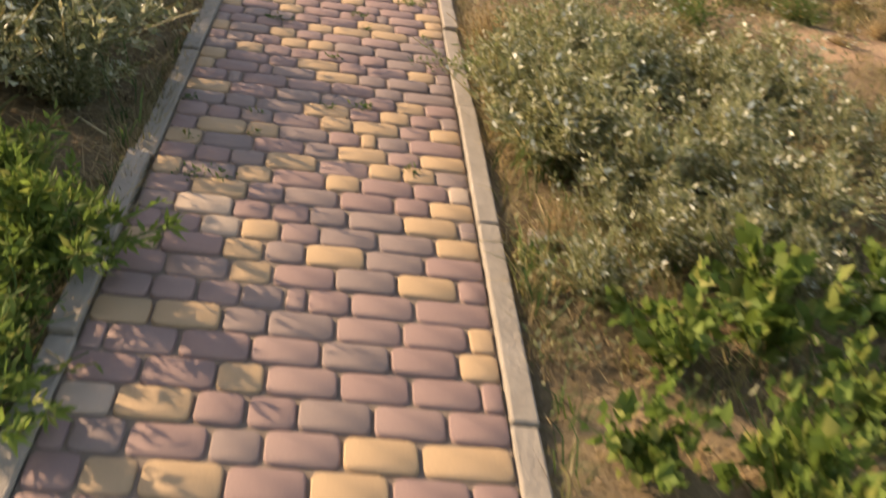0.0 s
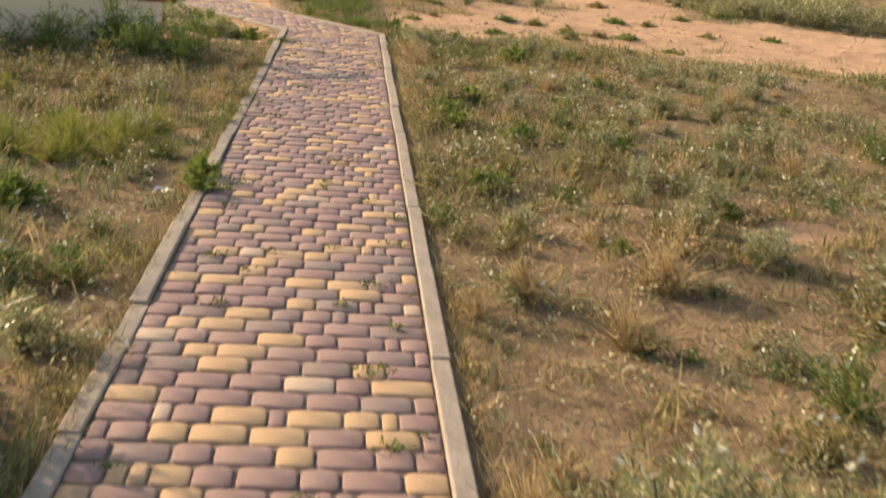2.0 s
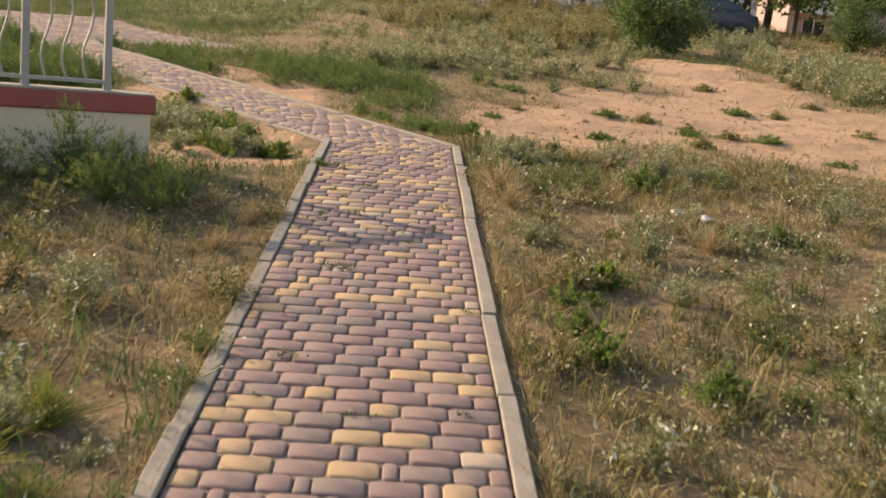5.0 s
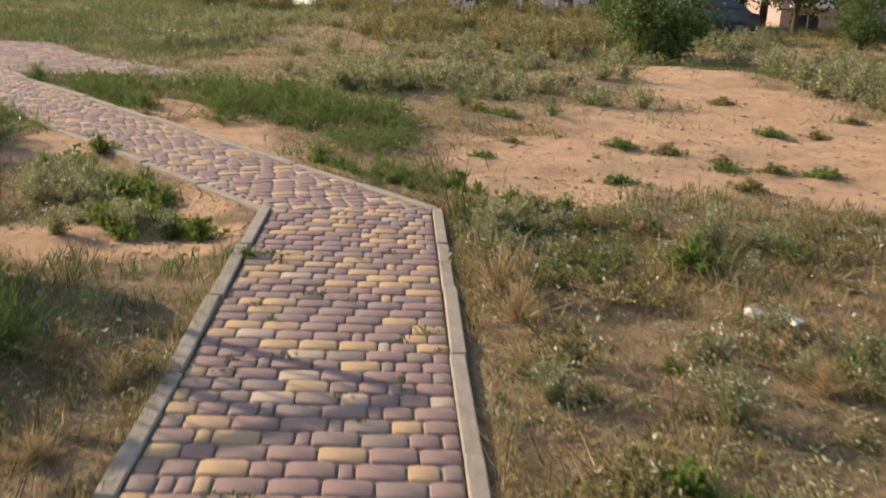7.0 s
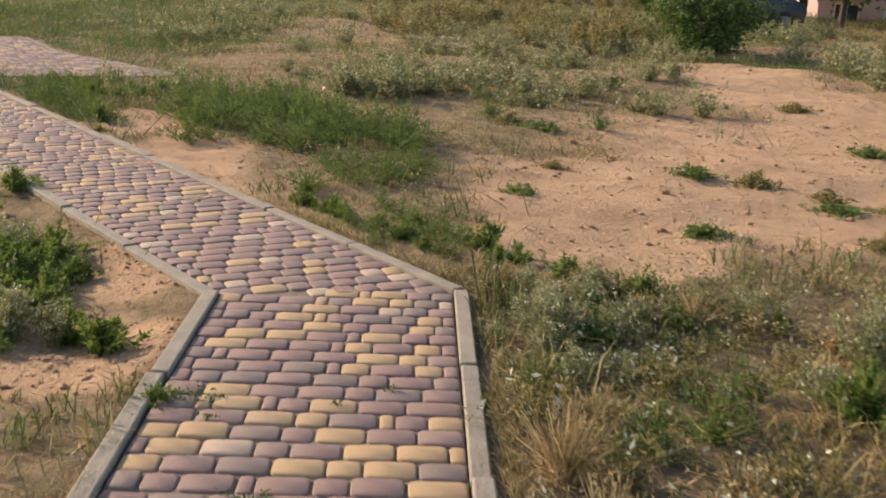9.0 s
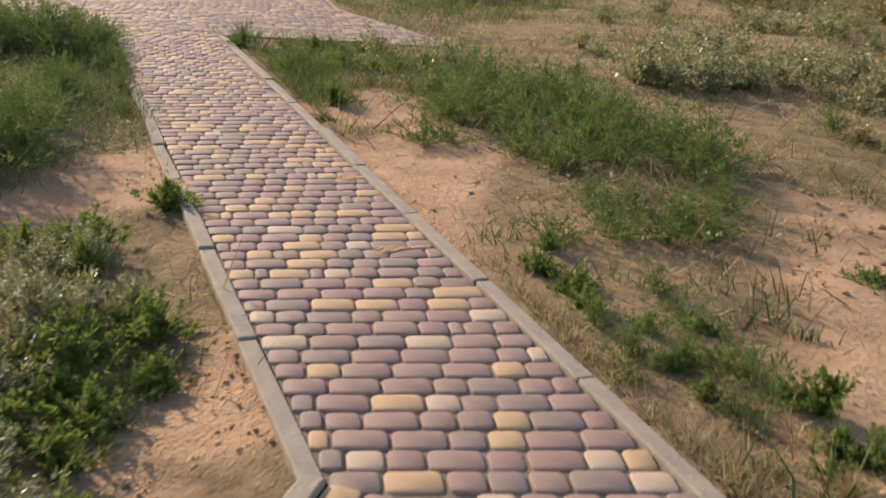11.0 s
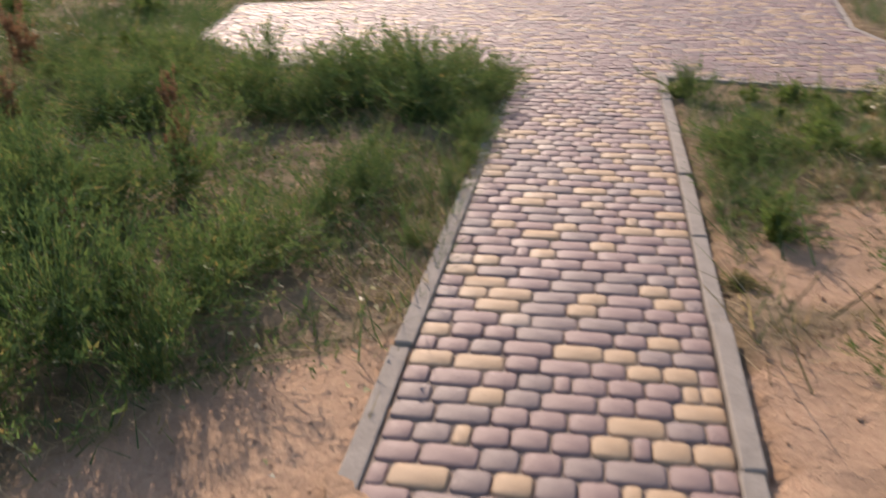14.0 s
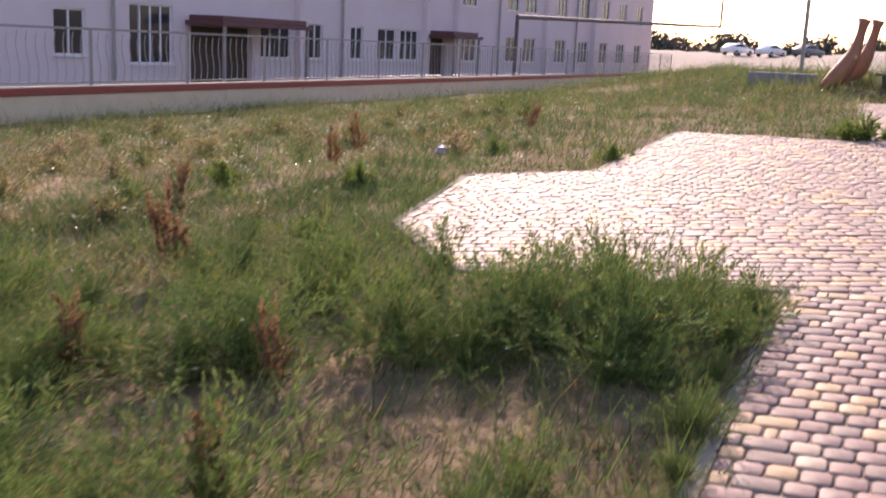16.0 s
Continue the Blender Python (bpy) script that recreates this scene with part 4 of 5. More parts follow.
def fence(label, start, way, top, wall, posts, post_h, first, gap, bars, length, thick=0.025):
    """A railing on a low rendered wall with a red cap. start, way: plan line; top: height of the wall's top; wall: its height."""
    way = Vector(way).normalized()
    m = Matrix(((way.x, -way.y, 0, start[0]), (way.y, way.x, 0, start[1]), (0, 0, 1, top), (0, 0, 0, 1)))
    root = empty("fence", m, label, "fence")
    bm = bmesh.new()
    box(bm, (0, -0.15, -wall - 0.5), (length, 0.15, -0.13), 0.008)
    part("low_wall", bm, WALL_CREAM, root, "cream rendered low wall, stained")
    bm = bmesh.new()
    box(bm, (-0.03, -0.18, -0.13), (length + 0.03, 0.18, 0.0), 0.012)
    part("wall_cap", bm, RED_PAINT, root, "faded dark red painted cap")
    # thin pale slab: sun glare on the cap's top, put in as colour
    bm = bmesh.new()
    box(bm, (-0.02, -0.165, 0.0), (length + 0.02, 0.165, 0.014), 0.004)
    part("cap_glare", bm, KERB, root, "pale strip painting the sun's glare on the cap top")
    bm = bmesh.new()
    box(bm, (-thick, -thick, 0.0), (thick, thick, post_h), 0.004)
    post = part("post", bm, IRON, root)
    bar = wavy_bar_mesh(post_h * 0.86)
    post.location = (first, 0, 0)
    for i in range(1, posts):
        o = new("post", post.data)
        o.parent, o.location = root, (first + gap * i, 0, 0)
    for i in range(posts - 1):
        a = first + gap * i
        for h in (0.06, post_h - thick):
            bm = bmesh.new()
            box(bm, (a + thick, -thick * 0.8, h), (a + gap - thick, thick * 0.8, h + thick * (1 if h < 0.1 else 1.7)))
            part("rail", bm, IRON, root)
        for k in range(bars):
            o = new("wavy_bar", bar)
            o.parent, o.location = root, (a + gap * (k + 1) / (bars + 1), 0, 0.075)
    return root


fence("grey iron railing with wavy bars on a low cream wall", (-2.0, 13.37), (-0.88, -0.47), 1.51, 0.55, 11, 0.74, 0.29, 0.56, 3, 6.4, 0.026)
fence("long grey iron railing with wavy bars on a low wall", (-18.9, 16.2), (-0.6, 0.8), 1.83, 0.62, 20, 1.05, 0.05, 2.75, 12, 90.0)

# ---------------------------------------------------------------- the long white apartment house


def window_unit(parent, x, z, w, h, leaves_n=2):
    """A window set into a wall that faces -y: reveal, frame bars, panes and sill."""
    bm = bmesh.new()
    for k in range(leaves_n):
        a = x + w * k / leaves_n
        box(bm, (a + 0.05, 0.10, z + 0.05), (a + w / leaves_n - 0.05, 0.12, z + h - 0.05))
    win = part("window", bm, GLASS, parent, "dark window panes")
    bm = bmesh.new()
    for k in range(leaves_n + 1):
        a = x + (w - 0.06) * k / leaves_n
        box(bm, (a, 0.06, z), (a + 0.06, 0.14, z + h))
    for zz in (z, z + h - 0.06):
        box(bm, (x, 0.063, zz), (x + w, 0.137, zz + 0.06))
    part("frame", bm, FRAME_WHITE, win, "white plastic frame")
    bm = bmesh.new()
    box(bm, (x - 0.05, -0.08, z - 0.05), (x + w + 0.05, 0.10, z - 0.01))
    part("sill", bm, FRAME_WHITE, win)


def wall_with_holes(length, z0, z1, depth, holes):
    """One wall panel with rectangular holes (x, z, w, h) right through it; it faces -y."""
    bm = bmesh.new()
    xs = sorted({0.0, length} | {round(h[0], 3) for h in holes} | {round(h[0] + h[2], 3) for h in holes})
    zs = sorted({z0, z1} | {round(h[1], 3) for h in holes} | {round(h[1] + h[3], 3) for h in holes})
    grid = {}

    def corner(i, k, y):
        if (i, k, y) not in grid:
            grid[i, k, y] = bm.verts.new((xs[i], y, zs[k]))
        return grid[i, k, y]

    def solid(i, k):
        if not (0 <= i < len(xs) - 1 and 0 <= k < len(zs) - 1):
            return False
        x, z = (xs[i] + xs[i + 1]) / 2, (zs[k] + zs[k + 1]) / 2
        return not any(h[0] < x < h[0] + h[2] and h[1] < z < h[1] + h[3] for h in holes)
    for i in range(len(xs) - 1):
        for k in range(len(zs) - 1):
            if not solid(i, k):
                continue
            ring = [(i, k), (i + 1, k), (i + 1, k + 1), (i, k + 1)]
            bm.faces.new([corner(a, b, 0.0) for a, b in ring])
            bm.faces.new([corner(a, b, depth) for a, b in ring[::-1]])
            for (a, b), (c, d), near in zip(ring, ring[1:] + ring[:1], ((i, k - 1), (i + 1, k), (i, k + 1), (i - 1, k))):
                if not solid(*near):
                    bm.faces.new((corner(a, b, depth), corner(c, d, depth), corner(c, d, 0.0), corner(a, b, 0.0)))
    return bm


MAROON = plain("maroon_sheet", (0.13, 0.05, 0.05), 0.6, 0, 2.0, 0.2, 0.1)


def apartment_house():
    way = Vector((-0.55, 0.84)).normalized()
    m = Matrix(((way.x, -way.y, 0, -35.4 - 14 * way.x), (way.y, way.x, 0, 20.9 - 14 * way.y), (0, 0, 1, 1.0), (0, 0, 0, 1)))
    root = empty("apartment_house", m, "long white plastered apartment house with plastic windows", "building")
    storeys, rise, length = 3, 2.9, 73.5
    pattern = [(14.9, 1.25, 2), (18.0, 2.0, 4), (24.8, 1.9, 3), (27.9, 1.0, 2), (31.0, 1.0, 2), (33.2, 1.6, 2), (35.2, 1.7, 3), (41.2, 1.9, 3), (46.8, 1.6, 2), (49.2, 1.8, 3), (54.0, 1.8, 3), (58.0, 1.8, 3), (62.0, 1.6, 2), (65.5, 1.8, 3), (69.5, 1.5, 2),
               (1.0, 1.4, 2), (4.5, 1.9, 3), (8.5, 1.4, 2), (11.5, 1.4, 2)]
    holes = []
    for s in range(storeys):
        for x, w, n in pattern:
            tall = n == 4
            holes.append((x, s * rise + (0.75 if tall else 1.0), w, 2.0 if tall else 1.45, n))
    holes.append((20.9, 0.02, 3.4, 2.1, 0))
    holes.append((38.1, 0.02, 1.6, 2.1, 0))
    part("wall", wall_with_holes(length, 0.0, storeys * rise + 0.6, 0.4, holes), PLASTER, root)
    bm = bmesh.new()
    box(bm, (0, 0.4, 0), (length, 12, storeys * rise + 0.55))
    part("building_core", bm, PLASTER, root)
    bm = bmesh.new()
    box(bm, (-0.3, -0.3, storeys * rise + 0.6), (length + 0.3, 12.3, storeys * rise + 0.85))
    part("roof", bm, IRON, root)
    for x, z, w, h, n in holes:
        if n:
            window_unit(root, x, z, w, h, n)
    for x, w in ((37.2, 0.35), (40.45, 0.35), (52.0, 0.4), (60.3, 0.4), (26.95, 0.3)):
        bm = bmesh.new()
        box(bm, (x, -0.28, 0.0), (x + w, -0.004, storeys * rise + 0.6), 0.01)
        part("pilaster", bm, PLASTER, root)
    # added grey tubes stand for the dark, shaded stripes of bay recesses
    for x in (17.2, 30.2, 45.6, 57.2):
        bm = bmesh.new()
        tube(bm, [(x, -0.12, 0.2), (x, -0.12, storeys * rise + 0.5)], 0.06, 8)
        part("recess_strip", bm, IRON, root, "grey upright strip standing for a bay recess's shade")
    for x, w in ((20.6, 5.2), (37.4, 3.0)):
        bm = bmesh.new()
        box(bm, (x, -1.8, 2.15), (x + w, -0.01, 2.3), 0.01)
        box(bm, (x + 0.2, -1.6, 2.3), (x + w - 0.2, -0.01, 2.5), 0.03)
        part("canopy", bm, MAROON, root, "dark maroon entrance canopy")
        for dx in (0.15, w - 0.25):
            bm = bmesh.new()
            box(bm, (x + dx, -1.7, 0.0), (x + dx + 0.1, -1.6, 2.15))
            part("canopy_post", bm, IRON, root)
    for x, wide in ((20.9, 3.4), (38.1, 1.6)):
        bm = bmesh.new()
        box(bm, (x, 0.25, 0.0), (x + wide, 0.32, 2.1))
        part("door", bm, BARK, root, "dark brown entrance door")


apartment_house()


GREY_IRON = plain("weathered_pipe", (0.10, 0.09, 0.09), 0.7, 0, 4.0, 0.2, 0.1)


def gas_pipe():
    root = empty("gas_pipe", Matrix.Identity(4), "thin grey gas pipe carried high over the drive", "pipe")
    a, b = Vector((-39.5, 40.5, 0)), Vector((-66.0, 76.0, 0))
    bm = bmesh.new()
    tube(bm, [(a.x, a.y, 1.05), (a.x, a.y, 4.15)], 0.08, 6)
    tube(bm, [(a.x, a.y, 4.15), (b.x, b.y, 5.2)], 0.1, 6)
    tube(bm, [(b.x, b.y, 5.2), (b.x - 0.1, b.y + 0.1, 11.0)], 0.09, 6)
    part("pipe", bm, GREY_IRON, root)


gas_pipe()


def pole(x, y, h, r, label, mat=IRON):
    root = empty("utility_pole", Matrix.Translation(on_ground(x, y)), label, "pole", "utility poles")
    bm = bmesh.new()
    tube(bm, [(0, 0, -0.3), (0, 0, h * 0.5), (0.02, 0, h)], [r, r * 0.9, r * 0.75], 10)
    part("shaft", bm, mat, root)
    bm = bmesh.new()
    box(bm, (-0.6, -0.04, h - 0.5), (0.6, 0.04, h - 0.42), 0.01)
    part("crossarm", bm, mat, root)


pole(-24.2, 41.0, 9.0, 0.06, "slim grey metal utility pole behind the fence")
CONCRETE = plain("pole_concrete", (0.42, 0.40, 0.37), 0.85, 0, 3.0, 0.2, 0.3)
pole(-10.6, 60.5, 8.0, 0.13, "grey concrete utility pole on the crest", CONCRETE)
pole(7.6, 60.0, 8.0, 0.14, "grey concrete utility pole among the trees", CONCRETE)
pole(-18.5, 62.0, 8.0, 0.13, "grey concrete utility pole by the shed", CONCRETE)


def sculpture(x, y, turn, size):
    """A leaping-fish form: thick curved body on its belly, tail raised and spread."""
    bm = bmesh.new()
    rings = []
    spine = [(-0.66, 0.10, 0.06), (-0.56, 0.17, 0.13), (-0.40, 0.25, 0.21), (-0.18, 0.38, 0.28), (0.0, 0.56, 0.275), (0.13, 0.77, 0.225), (0.21, 1.0, 0.17), (0.26, 1.2, 0.135), (0.29, 1.34, 0.15), (0.31, 1.47, 0.215)]
    for i, (px, pz, r) in enumerate(spine):
        q, o = spine[min(i + 1, 9)], spine[max(i - 1, 0)]
        d = Vector((q[0] - o[0], 0, q[1] - o[1])).normalized()
        u = Vector((-d.z, 0, d.x))
        wide, flat = 1.0, 0.85
        rings.append([bm.verts.new(Vector((px, 0, pz)) + u * r * flat * math.sin(a) + Vector((0, 1, 0)) * r * wide * math.cos(a)) for a in (2 * math.pi * k / 14 for k in range(14))])
    for a, b in zip(rings, rings[1:]):
        for k in range(14):
            bm.faces.new((a[k], a[(k + 1) % 14], b[(k + 1) % 14], b[k]))
    bm.faces.new(rings[0][::-1])
    bm.faces.new(rings[-1])
    me = bpy.data.meshes.new("garden_sculpture")
    bm.to_mesh(me)
    bm.free()
    me.materials.append(TERRACOTTA)
    me.polygons.foreach_set("use_smooth", np.ones(len(me.polygons), bool))
    ob = new("garden_sculpture", me)
    ob.matrix_world = Matrix.Translation(on_ground(x, y, -0.13)) @ pose(0, 0, 0, 0, 0, turn) @ Matrix.Diagonal((size * 0.7, size, size, 1))
    tagged(ob, "terracotta-coloured curved garden sculpture with raised tail", "sculpture", "garden sculptures")


TERRACOTTA = plain("terracotta_paint", (0.33, 0.13, 0.07), 0.6, 0, 4.0, 0.25, 0.3)
sculpture(-16.01, 33.48, 44, 0.95)
sculpture(-16.3, 34.2, 40, 0.95)


def slab(name, label, category, x, y, turn, size, mat):
    bm = bmesh.new()
    box(bm, (-size[0] / 2, -size[1] / 2, -0.3), (size[0] / 2, size[1] / 2, size[2]), 0.02)
    me = bpy.data.meshes.new(name)
    bm.to_mesh(me)
    bm.free()
    me.materials.append(mat)
    ob = new(name, me)
    ob.matrix_world = Matrix.Translation(on_ground(x, y)) @ pose(0, 0, 0, 0, 0, turn)
    return tagged(ob, label, category)


slab("concrete_edging", "low grey-blue concrete edging beside the grass", "edging", -18.4, 34.3, 40, (1.4, 0.5, 0.2), plain("blue_grey_concrete", (0.20, 0.19, 0.24), 0.8, 0, 3.0, 0.2, 0.3))

# ---------------------------------------------------------------- cars


def car(label, x, y, turn, paint, lift=0.0, tall=1.0):
    """A saloon, nose along local +x."""
    root = empty("car", Matrix.Translation(on_ground(x, y, lift)) @ pose(0, 0, 0, 0, 0, turn), label, "car", "parked cars")

    def hull(profile, half, tuck):
        bm = bmesh.new()
        sides = []
        for s in (-1, 1):
            sides.append([bm.verts.new((px, s * half * (1 - tuck * max(0.0, (pz - 0.75))), pz)) for px, pz in profile])
        bm.faces.new(sides[0])
        bm.faces.new(sides[1][::-1])
        n = len(profile)
        for k in range(n):
            bm.faces.new((sides[0][k], sides[0][(k + 1) % n], sides[1][(k + 1) % n], sides[1][k])[::-1])
        bmesh.ops.recalc_face_normals(bm, faces=bm.faces)
        bmesh.ops.bevel(bm, geom=list(bm.edges), offset=0.05, segments=2, affect="EDGES", profile=0.5)
        return bm
    lower = [(-2.15, 0.35), (-2.2, 0.7), (-2.1, 0.95), (-1.6, 1.0), (1.0, 0.95), (2.0, 0.82), (2.2, 0.6), (2.15, 0.3)]
    part("body", hull(lower, 0.88, 0.0), paint, root, smooth_shade=True)
    cabin = [(-1.95, 0.97), (-1.45, 1.26 * tall), (-0.8, 1.44 * tall), (-0.1, 1.47 * tall), (0.45, 1.36 * tall), (1.25, 0.95)]
    part("roof", hull(cabin, 0.82, 0.22), paint, root, smooth_shade=True)
    glass = [(-1.6, 1.04), (-1.3, 1.25 * tall), (-0.75, 1.38 * tall), (-0.1, 1.4 * tall), (0.38, 1.3 * tall), (0.95, 1.0)]
    bm = hull(glass, 0.85, 0.22)
    part("glazing", bm, GLASS, root, "dark car windows")
    for px in (-1.35, 1.35):
        for s in (-1, 1):
            bm = bmesh.new()
            tube(bm, [(px, s * 0.70, 0.32), (px, s * 0.90, 0.32)], 0.32, 16)
            w = part("wheel", bm, RUBBER, root)
            bm = bmesh.new()
            tube(bm, [(px, s * 0.89, 0.32), (px, s * 0.915, 0.32)], 0.2, 12)
            part("rim", bm, IRON, w)
    for s in (-0.6, 0.6):
        bm = bmesh.new()
        box(bm, (2.12, s - 0.18, 0.62), (2.22, s + 0.18, 0.76), 0.02)
        part("headlight", bm, FRAME_WHITE, root)


RUBBER = plain("rubber", (0.03, 0.03, 0.03), 0.8, 0, 10, 0.2, 0.1)
WHITE_CAR = plain("white_car_paint", (0.75, 0.75, 0.75), 0.25, 0, 1.0, 0.03, 0.0)
DARK_CAR = plain("dark_car_paint", (0.05, 0.05, 0.06), 0.25, 0, 1.0, 0.05, 0.0)
GREY_CAR = plain("grey_car_paint", (0.16, 0.16, 0.17), 0.3, 0.3, 1.0, 0.05, 0.0)
car("white parked saloon on top of the slope", -7.6, 60.5, -38, WHITE_CAR, 0.0)
car("white parked estate car on top of the slope", -2.9, 62.5, -35, WHITE_CAR, -0.25, 1.12)
car("dark grey parked car half hidden by shrubs", 9.9, 43.5, 200, DARK_CAR, 0.0)
car("pale parked car on the far road", -96.5, 107.0, 100, WHITE_CAR, 2.0)
car("white parked car on the far road", -94.0, 110.0, 105, WHITE_CAR, 2.0)
car("silver parked car on the far road", -91.0, 113.0, 100, GREY_CAR, 2.0)

# ---------------------------------------------------------------- shed, far houses


def shed():
    root = empty("shed", Matrix.Translation(on_ground(-13.8, 64.0)) @ pose(0, 0, 0, 0, 0, 8), "blue metal shed with a flat roof", "shed")
    blue = plain("blue_sheet_metal", (0.09, 0.16, 0.25), 0.5, 0.2, 2.0, 0.2, 0.1)
    bm = bmesh.new()
    outline = [(-2.4 + 0.1 * k, -1.5 - 0.03 * (k % 4 in (1, 2))) for k in range(49)] + [(2.4, 1.5), (-2.4, 1.5)]
    lo, hi = [[bm.verts.new((x, y, z)) for x, y in outline] for z in (0.0, 2.3)]
    for k in range(len(outline)):
        j = (k + 1) % len(outline)
        bm.faces.new((lo[k], lo[j], hi[j], hi[k]))
    bm.faces.new(hi)
    part("wall", bm, blue, root)
    bm = bmesh.new()
    box(bm, (-2.6, -1.75, 2.3), (2.6, 1.7, 2.42), 0.02)
    part("roof", bm, IRON, root, "grey flat roof")
    root = empty("board_fence", Matrix.Translation(on_ground(-10.2, 66.0)) @ pose(0, 0, 0, 0, 0, 4), "dark grey board fence by the shed", "fence")
    bm = bmesh.new()
    box(bm, (-0.08, -0.02, 0), (0.08, 0.02, 1.5), 0.004)
    b = part("board", bm, GREY_CAR, root)
    for k in range(1, 22):
        o = new("board", b.data)
        o.parent, o.location = root, (-1.7 + 0.17 * k, 0, 0)


shed()


def block(label, x, y, turn, length, depth, storeys, wall_mat, balconies):
    root = empty("apartment_block", Matrix.Translation((x, y, 3.5)) @ pose(0, 0, 0, 0, 0, turn), label, "building")
    rise, holes = 2.8, []
    for s in range(storeys):
        k = 1.0
        while k < length - 2.5:
            holes.append((k, 1.9 + s * rise, 1.5, 1.45))
            k += 3.0
    part("wall", wall_with_holes(length, -3.0, 1.2 + storeys * rise, 0.4, holes), wall_mat, root)
    bm = bmesh.new()
    box(bm, (0, 0.4, -3.0), (length, depth, 1.15 + storeys * rise))
    part("building_core", bm, wall_mat, root)
    bm = bmesh.new()
    box(bm, (-0.3, -0.3, 1.2 + storeys * rise), (length + 0.3, depth + 0.3, 1.5 + storeys * rise))
    part("roof", bm, IRON, root)
    for x0, z0, w, h in holes:
        window_unit(root, x0, z0, w, h, 2)
    if balconies:
        for i, (x0, z0, w, h) in enumerate(holes):
            if (i % 4) == 1:
                bm = bmesh.new()
                box(bm, (x0 - 0.5, -1.1, z0 - 1.0), (x0 + 2.0, -0.01, z0 - 0.86))
                box(bm, (x0 - 0.5, -1.1, z0 - 0.86), (x0 + 2.0, -1.04, z0 + 0.15))
                part("balcony", bm, FRAME_WHITE, root)


BRICK_PINK = plain("pinkish_masonry", (0.40, 0.29, 0.26), 0.9, 0, 0.6, 0.15, 0.3)
PANEL = plain("grey_panels", (0.40, 0.38, 0.40), 0.9, 0, 0.3, 0.12, 0.2)
block("pale apartment block behind the trees", -6.0, 100.0, 0, 62.0, 12.0, 4, PLASTER, True)
block("pinkish apartment block behind the trees", 24.0, 74.0, -8, 30.0, 12.0, 3, BRICK_PINK, True)
block("grey panel house beyond the crest", -52.0, 96.0, 5, 22.0, 12.0, 4, PANEL, False)

# ---------------------------------------------------------------- trees and shrubs


def tree(name, label, height, crown_r, trunk_r, clumps, leaf_n, mat, lo=0.3, category="tree", leaf=0.12):
    root = empty(name, Matrix.Identity(4), label, category)
    bm = bmesh.new()
    tips = []
    tube(bm, [(0, 0, -0.3), (0.05 * height * 0.1, 0, height * 0.25), (0.0, 0.04, height * 0.5), (0.05, 0, height * 0.8)], [trunk_r * 1.2, trunk_r, trunk_r * 0.7, trunk_r * 0.25], 8)
    for k in range(clumps):
        a, h = rng.uniform(0, 6.28), rng.uniform(lo, 0.98)
        r = crown_r * math.sqrt(max(0.05, 1 - ((h - 0.62) / 0.42) ** 2)) * rng.uniform(0.45, 1.0)
        tip = Vector((math.cos(a) * r, math.sin(a) * r, height * h))
        tips.append(tip)
        if k % 3 == 0:
            b = Vector((0, 0, height * max(0.15, h * 0.7)))
            tube(bm, [b, b.lerp(tip, 0.5) + Vector((0, 0, 0.04 * height)), tip], [trunk_r * 0.4, trunk_r * 0.22, trunk_r * 0.08], 5)
    part("trunk", bm, BARK, root, "dark brown bark")
    c = np.array([tuple(t) for t in tips])
    which = rng.integers(0, clumps, leaf_n)
    size = rng.uniform(0.16, 0.34, clumps) * crown_r
    p = c[which] + rng.normal(0, 1, (leaf_n, 3)) * size[which][:, None] * (1, 1, 0.75)
    v, t = leaves(p, unit(rng.normal(0, 1, (leaf_n, 3)) + (0, 0, -0.3)), leaf * rng.uniform(0.6, 1.3, leaf_n), leaf * 0.75, 0.25, True)
    ob = new("crown", mesh_arrays("crown", v, t, mat))
    ob.parent = root
    return root


TREES = [tree("tree", "leafy green tree with a dark trunk", 7.0, 2.6, 0.16, 46, 4000, GREEN, 0.28, leaf=0.36) for _ in range(3)]
FAR_TREES = [tree("distant_tree", "small dark distant tree on the horizon", 7.0, 4.8, 0.16, 30, 1200, DISTANT, 0.03, leaf=1.4) for _ in range(2)]
SHRUBS = [tree("shrub", "dense dark green shrub on the slope", 2.4, 1.25, 0.05, 30, 7000, GREEN, 0.06, "shrub", 0.13) for _ in range(2)]
TALL = [plant("tall_weed", "tall olive weed clump on the slope", "weed", OLIVE, OLIVE, 0.8, 28, 0.6, 0.25, 12, 0.16, 0.042, 0.04, 0.02, "tall weeds", 1, True) for _ in range(3)]
spots = [(11.0, 56.0, 1.0), (15.0, 54.0, 1.1), (19.5, 52.0, 1.0), (23.0, 50.0, 1.05), (8.5, 62.0, 0.9), (4.0, 67.0, 0.9), (13.0, 63.0, 1.1), (18.0, 60.0, 1.2), (25.0, 58.0, 1.2), (29.0, 52.0, 1.1),
         (-19.5, 66.0, 0.9), (-16.8, 68.0, 0.8), (0.5, 72.0, 1.0), (-4.5, 75.0, 1.0), (14.8, 47.0, 0.75), (18.5, 44.0, 0.8), (32.0, 44.0, 1.0), (22.0, 42.0, 0.8), (7.0, 70.0, 1.0)]
scatter_things(TREES, spots)
scatter_things(SHRUBS, [(5.9, 31.8, 0.85), (6.5, 32.8, 0.8), (11.0, 50.0, 0.9), (14.5, 40.5, 0.8), (16.5, 38.0, 0.9), (9.5, 54.0, 0.8), (-15.5, 60.5, 0.6), (-18.0, 60.0, 0.7), (-21.0, 60.0, 0.7), (-24.0, 60.0, 0.8), (-17.0, 62.0, 0.7), (4.5, 58.5, 0.7), (20.0, 40.0, 0.9)])
hill = []
